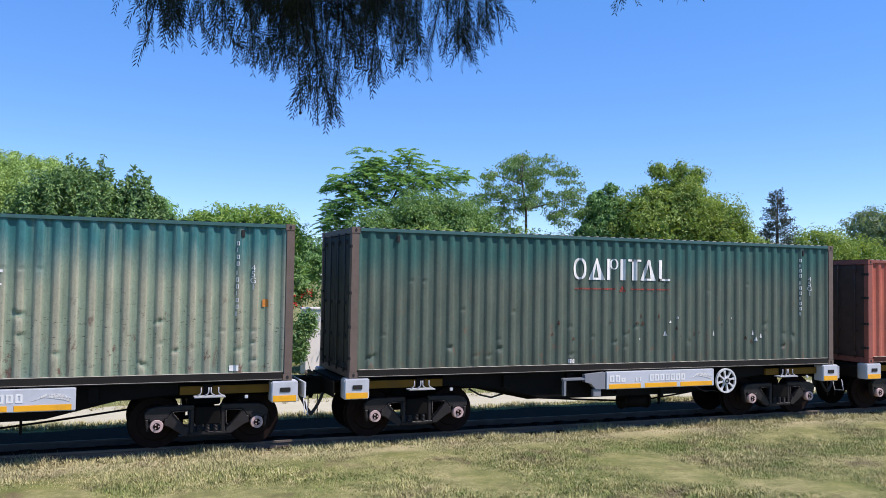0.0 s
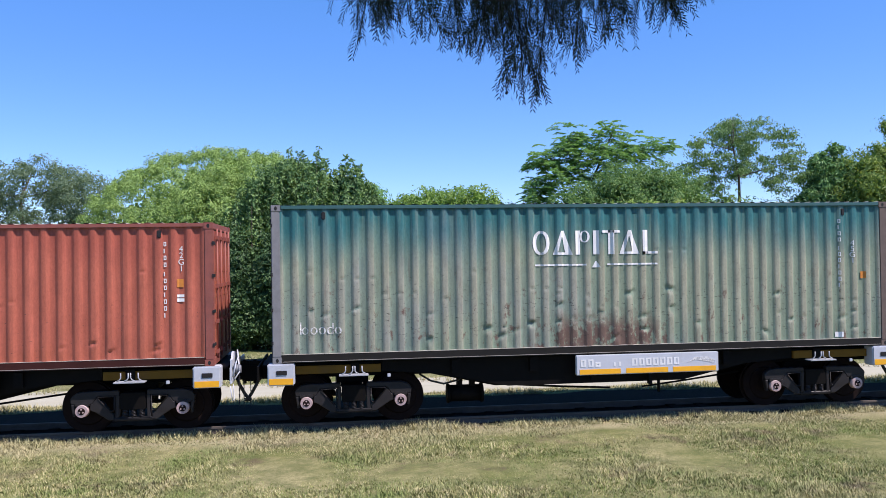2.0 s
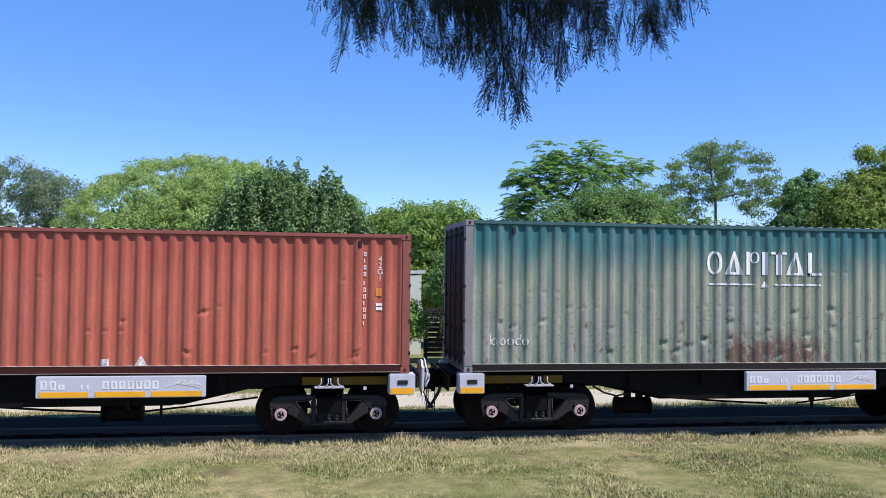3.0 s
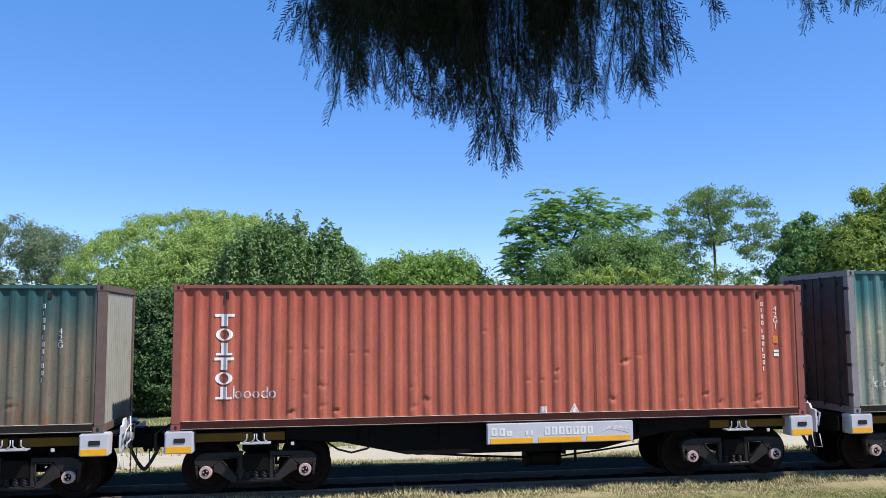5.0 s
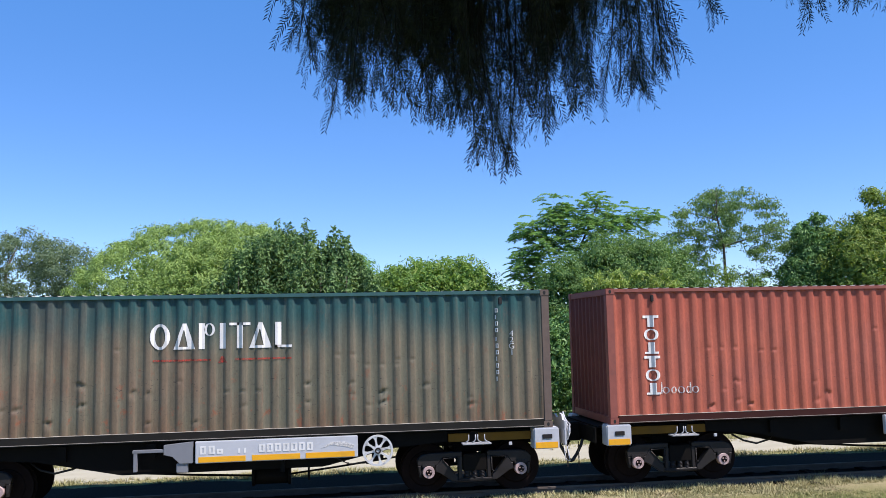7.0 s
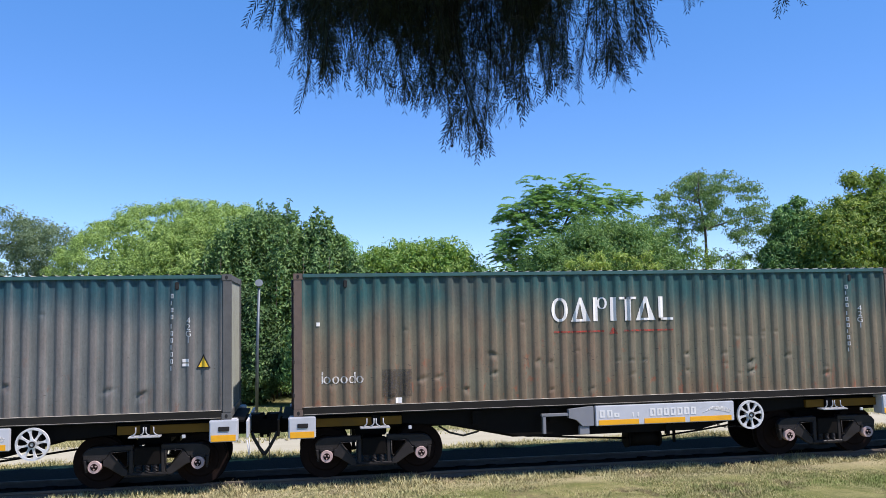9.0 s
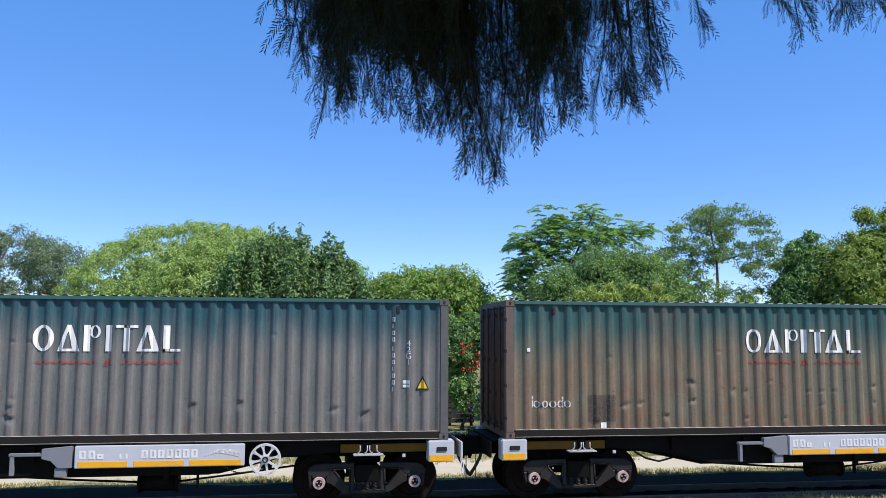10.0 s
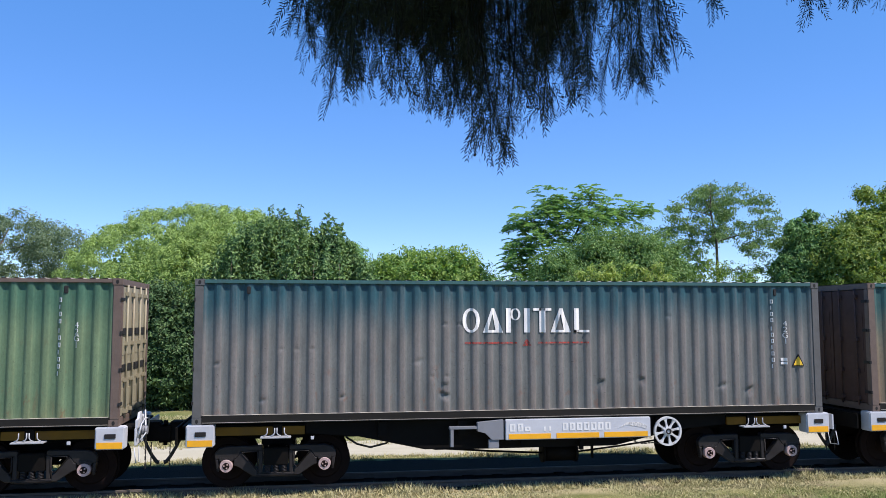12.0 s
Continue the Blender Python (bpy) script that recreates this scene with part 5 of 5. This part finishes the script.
def flower_shrub(x, y):
    red = plain("red_flower", (0.55, 0.03, 0.02), 0.5, 0, 0.2)
    tree("flowering_shrub", x, y, 0.7, [(x - 0.3, y, 2.9, 0.9, 0.7, 1.2), (x + 0.4, y, 3.2, 0.8, 0.7, 1.0), (x - 0.1, y - 0.4, 1.4, 0.6, 0.5, 0.6)], 190, 40, 0.17, (0.13, 0.06), L_BUSH,
         "green shrub with clusters of red flowers", "shrub", 141, 0.06, 0.2, 0.4, extra=[(red, 26, 9, 0.09, (0.09, 0.07), [(x + 0.2, y - 0.5, 2.6, 1.0, 0.4, 0.6)], "red flowers")])


def build_garden():
    """The pale shed, wall, pole and garden clutter behind the dirt road."""
    wall = plain("pale_green_render", (0.55, 0.60, 0.50), 0.8, 0, 0.08, 2, (0.35, 0.35, 0.3), 0.35)
    roof = plain("grey_white_sheet_roof", (0.55, 0.55, 0.53), 0.6, 0, 0.12, 4)
    white = plain("whitewashed_wall", (0.72, 0.69, 0.66), 0.85, 0, 0.08, 2, (0.4, 0.36, 0.33), 0.4)
    h = holder("garden_shed", pose(3.6, 34.0, 0), "pale green shed with a shallow pitched sheet roof", "shed")
    bm = B()
    prism(bm, [(-2.25, 0), (0.75, 0), (0.75, 3.16), (-0.85, 3.1), (-2.25, 2.15)], -1.5, 1.5)
    part("wall", bm, wall, h)
    bm = B()
    prism(bm, [(-2.95, 1.72), (-2.95, 1.84), (-0.95, 3.27), (0.9, 3.33), (0.9, 3.21), (-0.9, 3.15)][::-1], -1.53, 1.75)
    part("roof", bm, roof, h)
    part("post", box(B(), -2.80, -2.70, -1.50, -1.40, 0, 1.86), white, h)
    boards = plain("weathered_dark_boards", (0.045, 0.042, 0.042), 0.85, 0, 0.3, 5, (0.02, 0.018, 0.017), 0.5, 0.1)
    f = holder("timber_fence", pose(5.1, 30.6, 0), "dark weathered timber fence of horizontal boards", "fence")
    for x in (-0.8, 0.0, 0.8):
        part("post", box(B(), x - 0.05, x + 0.05, 0.03, 0.13, 0, 1.95, 0.008), boards, f)
    for q in range(10):
        part("board", box(B(), -0.9, 0.9, -0.012, 0.026, 0.12 + q * 0.185, 0.27 + q * 0.185, 0.006), boards, f)
    blue = plain("blue_plastic", (0.05, 0.20, 0.62), 0.45, 0, 0.15, 6)
    bm = B()
    for q, (r0, z) in enumerate(((0.30, 0.30), (0.34, 0.55), (0.36, 0.62))):
        cyl(bm, (0, 0, (0.0, 0.30, 0.55)[q]), (0, 0, z), (0.26, 0.30, 0.34)[q], r0, seg=20)
    b = holder("plastic_tub", pose(0.40, 29.6, 0.42), "blue plastic tub on a crate beside a garden shed", "tub")
    part("tub_body", bm, blue, b)
    part("tub_rim", cyl(B(), (0, 0, 0.60), (0, 0, 0.645), 0.385, 0.385, seg=20), blue, b)
    k = holder("crate", pose(0.40, 29.6, 0), "old pale timber crate under a tub", "crate")
    for q in range(3):
        part("slat", box(B(), -0.4, 0.4, -0.36, -0.33, 0.02 + q * 0.14, 0.13 + q * 0.14, 0.005), roof, k)
        part("slat", box(B(), -0.4, 0.4, 0.33, 0.36, 0.02 + q * 0.14, 0.13 + q * 0.14, 0.005), roof, k)
    part("lid", box(B(), -0.42, 0.42, -0.38, 0.38, 0.395, 0.42, 0.005), roof, k)
    w = holder("garden_wall", pose(6.38, 28.4, 0), "weathered whitewashed garden wall", "wall")
    bm = B()
    box(bm, -0.35, 0.38, -0.1, 0.1, 0, 2.2, 0.015)
    part("wall_panel", bm, white, w)
    part("coping", box(B(), -0.39, 0.42, -0.14, 0.14, 2.2, 2.28, 0.01), white, w)
    p = holder("lamp_pole", pose(-1.48, 27.5, 0), "thin grey pole with a round disc on top", "pole")
    pole = plain("galvanised_pole", (0.12, 0.14, 0.15), 0.5, 0.6)
    part("post", tube(B(), [(0, 0, 0), (0.02, 0, 2.0), (0.08, 0, 4.05)], [0.055, 0.05, 0.045], 10), pole, p)
    bm = cyl(B(), (0.08, -0.06, 4.22), (0.08, 0.02, 4.18), 0.13, 0.11, seg=18)
    part("disc", bm, pole, p)
    p = holder("lamp_pole", pose(6.62, 27.9, 0), "thin grey leaning pole beside a garden wall", "pole")
    part("post", tube(B(), [(0, 0, 0), (0.03, 0, 2.0), (0.10, 0, 3.8)], [0.055, 0.05, 0.045], 10), pole, p)


def build_grass():
    """Short dry lawn before the track: tufts of bent blades."""
    def field(name, n, x0, x1, y0, y1, hmin, hmax, seed, label, dense):
        r = np.random.RandomState(seed)
        x, y = r.uniform(x0, x1, n), r.uniform(y0, y1, n)
        patch = np.array([noise.noise(Vector((a * 0.8, b * 0.9, 4))) for a, b in zip(x, y)])
        keep = patch > r.uniform(-2.0, dense, n)
        x, y, patch = x[keep], y[keep], patch[keep]
        n = len(x)
        V = []
        for q in range(5):
            az = r.uniform(0, 2 * math.pi, n)
            hh = r.uniform(hmin, hmax, n) * np.clip(1 + 1.3 * patch, 0.55, 2)
            lean = r.uniform(0.3, 1.7, n)
            bx, by = x + r.normal(0, 0.02, n), y + r.normal(0, 0.02, n)
            wx, wy = -np.sin(az) * 0.0095, np.cos(az) * 0.0095
            tx, ty = bx + np.cos(az) * hh * lean, by + np.sin(az) * hh * lean
            z0 = np.full(n, -0.02)
            V.append(np.stack([np.stack([bx - wx, by - wy, z0], -1), np.stack([bx + wx, by + wy, z0], -1), np.stack([tx, ty, hh], -1)], 1))
        V = np.concatenate(V).reshape(-1, 3)
        g = arrays(name, V, np.arange(len(V)).reshape(-1, 3), GRASS)
        tagged(g, label, "grass", kind="stuff")
    m = Mat("grass_blade", 0.7, 0, 0.2)
    c = m.ramp(m.island(), [(0.0, (0.14, 0.20, 0.045)), (0.35, (0.26, 0.285, 0.08)), (0.65, (0.44, 0.39, 0.175)), (1.0, (0.58, 0.51, 0.28))])
    c = m.mix(m.ramp(m.noise(0.45, 4), [(0.42, 0.0), (0.62, 0.6)]), c, (0.42, 0.36, 0.19))
    c = m.mix(m.ramp(m.noise(2.6, 5, 0.65), [(0.4, 0.6), (0.56, 0.0)]), c, (0.11, 0.14, 0.038))
    c = m.mix(m.ramp(m.noise(0.7, 5, 0.65), [(0.50, 0.0), (0.62, 0.75)]), c, (0.17, 0.225, 0.06))
    c = m.mix(m.ramp(m.noise(0.9, 6, 0.7), [(0.56, 0.0), (0.66, 0.6)]), c, (0.17, 0.12, 0.08))
    worn = m.math("ADD", m.axis("Y"), m.math("MULTIPLY_ADD", m.noise(0.8, 4), 1.6, -0.8))  # trodden straw along the track
    c = m.mix(m.ramp(m.math("MULTIPLY_ADD", worn, 0.5, -6.85), [(0.25, 0.0), (0.75, 0.5)]), c, (0.44, 0.385, 0.225))
    m.colour(c)
    GRASS = m.m
    field("grass", 100000, -8.5, 18, 9.2, 15.9, 0.012, 0.045, 1, "short dry mown grass with green and straw patches", -0.12)
    field("grass", 5200, -9, 26, 15.4, 16.05, 0.03, 0.12, 2, "longer dry grass along the rail", 0.8)
    field("grass", 420, -9, 26, 15.25, 15.85, 0.06, 0.12, 7, "tall dry grass tufts beside the track", 0.5)
    field("grass", 6000, -14, 30, 19.2, 19.9, 0.04, 0.10, 3, "dry grass between track and dirt road", 0.4)
    field("grass", 13000, -16, 32, 21.6, 29, 0.04, 0.12, 4, "grass verge behind the dirt road", 0.3)


def build_hanging_branches():
    """The drooping tree under which the camera stands: unseen trunk behind, unseen limb and crown overhead, hanging
    sprays in front.
    """
    t = holder("weeping_tree", pose(3.0, -3.5, 0), "weeping tree with dark hanging sprays of narrow leaflets", "tree")
    ox, oy = 3.0, -3.5
    bm = B()
    tube(bm, [(0, 0, -0.1), (0.05, 0, 1.5), (-0.1, 0.2, 3.4), (-0.5, 1.2, 5.0)], [0.34, 0.27, 0.22, 0.17], 12)
    tube(bm, [(-0.45, 1.1, 4.9), (-1.0, 3.4, 5.9), (-1.6, 6.0, 6.2), (-2.2, 8.2, 5.9)], [0.15, 0.12, 0.08, 0.03], 9)
    tube(bm, [(-0.45, 1.1, 4.9), (0.2, 3.4, 5.9), (0.1, 6.0, 6.2), (0.0, 8.4, 5.8)], [0.13, 0.10, 0.07, 0.03], 9)
    tube(bm, [(-0.9, 3.4, 5.85), (-2.6, 5.0, 6.2), (-3.4, 7.6, 5.9)], [0.08, 0.06, 0.03], 8)
    part("trunk", bm, BARK, t)
    r = np.random.RandomState(21)
    # unseen leaf mass, added to keep the sun off the hanging sprays
    blobs = [(1.0 - ox, 4.4 - oy, 6.5, 2.3, 2.2, 0.8), (2.8 - ox, 3.6 - oy, 6.6, 1.8, 2.2, 0.8), (1.2 - ox, 1.6 - oy, 6.9, 2.8, 2.2, 1.0), (2.5 - ox, -1.0 - oy, 6.8, 3.2, 3.0, 1.2)]
    p, o = crown_points(blobs, 520, 34, 0.30, 22, 0.1)
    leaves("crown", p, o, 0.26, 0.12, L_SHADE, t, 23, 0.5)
    # lowest tips of the boughs: x and height above the eye, four metres ahead
    tips = [(-0.15, 1.56), (-0.08, 1.35), (0.07, 1.0), (0.2, 1.1), (0.36, 1.05), (0.46, 1.06), (0.55, 1.0), (0.66, 0.98), (0.78, 0.81), (0.87, 0.73), (0.95, 0.76), (1.02, 1.05), (1.12, 0.96), (1.21, 1.0), (1.37, 1.13), (1.46, 1.1),
            (1.55, 1.2), (1.69, 1.16), (1.79, 1.33), (1.86, 1.27), (2.08, 1.63), (2.64, 1.6), (2.89, 1.74), (3.01, 1.72)]
    ex, ez = [a for a, _ in tips], [b for _, b in tips]
    spray = new("hanging_branch")
    spray.parent = t
    spray.matrix_basis = pose(0, 0, 0)
    tagged(spray, "hanging leafy branch swaying in the wind")
    bm = B()
    V = []
    boughs = [(a, b + 0.03, r.uniform(3.8, 4.2)) for a, b in tips]
    for k in range(120):
        x = r.uniform(-0.12, 1.9)
        if x > 1.4 and k % 3:
            continue  # thinner towards the outer end
        boughs.append((x, np.interp(x, ex, ez) + (r.uniform(0.04, 0.14) if k % 2 == 0 else r.uniform(0.15, 0.7)), r.uniform(3.6, 5.2)))
    for k in range(130):  # the thick inner mass
        x = r.choice((r.uniform(0.0, 0.34), r.uniform(0.38, 0.84), r.uniform(0.38, 0.84), r.uniform(1.1, 1.4)))
        boughs.append((x, np.interp(x, ex, ez) + r.uniform(0.25, 0.6), r.uniform(4.4, 5.4)))
    for k in range(14):
        x = r.uniform(2.6, 3.2)
        boughs.append((x, np.interp(x, ex, ez) + r.uniform(0.05, 0.3), r.uniform(3.8, 4.4)))

    def herringbone(line):
        """Narrow leaflets in pairs along a thin hanging stem."""
        seg = np.linalg.norm(np.diff(line, axis=0), axis=1)
        at = np.concatenate([[0], np.cumsum(seg)])
        n = max(4, int(at[-1] / 0.016))
        u = np.linspace(at[-1] * 0.06, at[-1], n)
        base = np.stack([np.interp(u, at, line[:, c]) for c in range(3)], -1)
        fwd = np.gradient(base, axis=0)
        fwd /= np.linalg.norm(fwd, axis=1)[:, None] + 1e-9
        az = r.uniform(0, math.pi)
        side = np.cross(fwd, np.array([math.cos(az), math.sin(az), 0.0]) + r.normal(0, 0.25, (n, 3)))
        side /= np.linalg.norm(side, axis=1)[:, None] + 1e-9
        for sg in (-1, 1):
            dd = fwd * 0.80 + side * sg * r.uniform(0.4, 0.75, (n, 1))
            ll = (r.uniform(0.036, 0.056, n) * (1 - 0.35 * u / at[-1]))[:, None]
            wv = np.cross(dd, np.cross(side, fwd))
            wv = wv / (np.linalg.norm(wv, axis=1)[:, None] + 1e-9) * 0.0028
            V.append(np.stack([base, base + dd * ll * 0.45 + wv, base + dd * ll, base + dd * ll * 0.45 - wv], 1))
    for x, tip, d in boughs:
        sc = d / 4.0
        spread = 0.10 * (0.9 - x)  # the outer boughs hang slightly outwards
        end = np.array([x * sc, d, CAM_Z + tip * sc])
        top = np.array([(x + spread) * sc + r.normal(0, 0.10), d + r.normal(0, 0.10), CAM_Z + 2.3 * sc + r.uniform(0, 0.4)])
        L = np.linalg.norm(top - end)
        bow = r.normal(0, 0.07, 2)
        s = np.linspace(0, 1, 13)
        line = top + np.outer(s, end - top) + np.outer(np.sin(s * math.pi), (bow[0], bow[1], 0)) + np.outer(np.sin(s * 7 + r.uniform(0, 6)), (0.014, 0, 0))
        tube(bm, [Vector(q) - Vector((ox, oy, 0)) for q in line[::3]], [0.008, 0.006, 0.005, 0.003, 0.0015], 4)
        herringbone(line)
        for j in range(int(L * 30)):
            f = r.uniform(0, 0.97)
            base = np.array([np.interp(f, s, line[:, c]) for c in range(3)])
            ln = min(r.uniform(0.10, 0.22), (1 - f) * L + 0.07)
            az = r.uniform(0, 2 * math.pi)
            out = np.array([math.cos(az), math.sin(az), 0]) * r.uniform(0.3, 1.1)
            q = np.linspace(0, 1, 6)
            herringbone(base + np.outer(ln * (q - 0.3 * q * q), out) + np.outer(ln * (0.5 * q + 0.35 * q * q), (0, 0, -1.0)))
    V = np.concatenate(V).reshape(-1, 3) - np.array([ox, oy, 0])
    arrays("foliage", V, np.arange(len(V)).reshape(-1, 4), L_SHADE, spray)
    for k in range(7):
        x = r.uniform(0.1, 1.6)
        z = CAM_Z + np.interp(x, ex, ez) + r.uniform(-0.10, 0.12)
        pod = B()
        bmesh.ops.create_icosphere(pod, subdivisions=1, radius=0.0085, matrix=Matrix.Translation((x - ox, 4.0 - oy, z)))
        tube(pod, [(x - ox, 4.0 - oy, z + 0.3), (x - ox + 0.01, 4.0 - oy, z + 0.12), (x - ox, 4.0 - oy, z)], 0.0006, 3)
        part("seed_pod", pod, TWIG, spray)
    part("twig_work", bm, TWIG, spray)


build_ground()
build_track()
build_containers()
build_wagons()
build_trees()
build_garden()
build_hanging_branches()
build_grass()


# ---- what moves ----
SWAY = [(0.0, 0.03), (1.0, 0.05), (2.2, 0.068), (3.2, 0.062), (4.8, 0.035), (5.5, 0.03), (6.5, 0.0), (7.2, -0.014), (8.8, -0.055), (9.5, -0.058), (10.0, -0.05), (10.5, -0.008), (11.0, 0.004), (11.5, -0.04), (12.0, 0.0)]


def motions():
    ts, ss = [a for a, _ in SHIFT], [b for _, b in SHIFT]
    for ob in list(scene.objects):
        base = ob.name.split(".")[0]
        if base in ("shipping_container", "container_wagon"):
            m = ob.matrix_basis.copy()
            walk(ob, [(t, Matrix.Translation((s, 0, 0)) @ m) for t, s in SHIFT])
        elif base == "wheelset":
            x, z = ob.matrix_basis.translation.x, ob.matrix_basis.translation.z
            rows = [(0.1 * q, pose(x, 0, z, 0, math.degrees(float(np.interp(0.1 * q, ts, ss)) / WHEEL_R), 0)) for q in range(121)]
            walk(ob, rows)
        elif base == "hanging_branch":
            walk(ob, [(t, pose(d, 0, 0)) for t, d in SWAY])


motions()
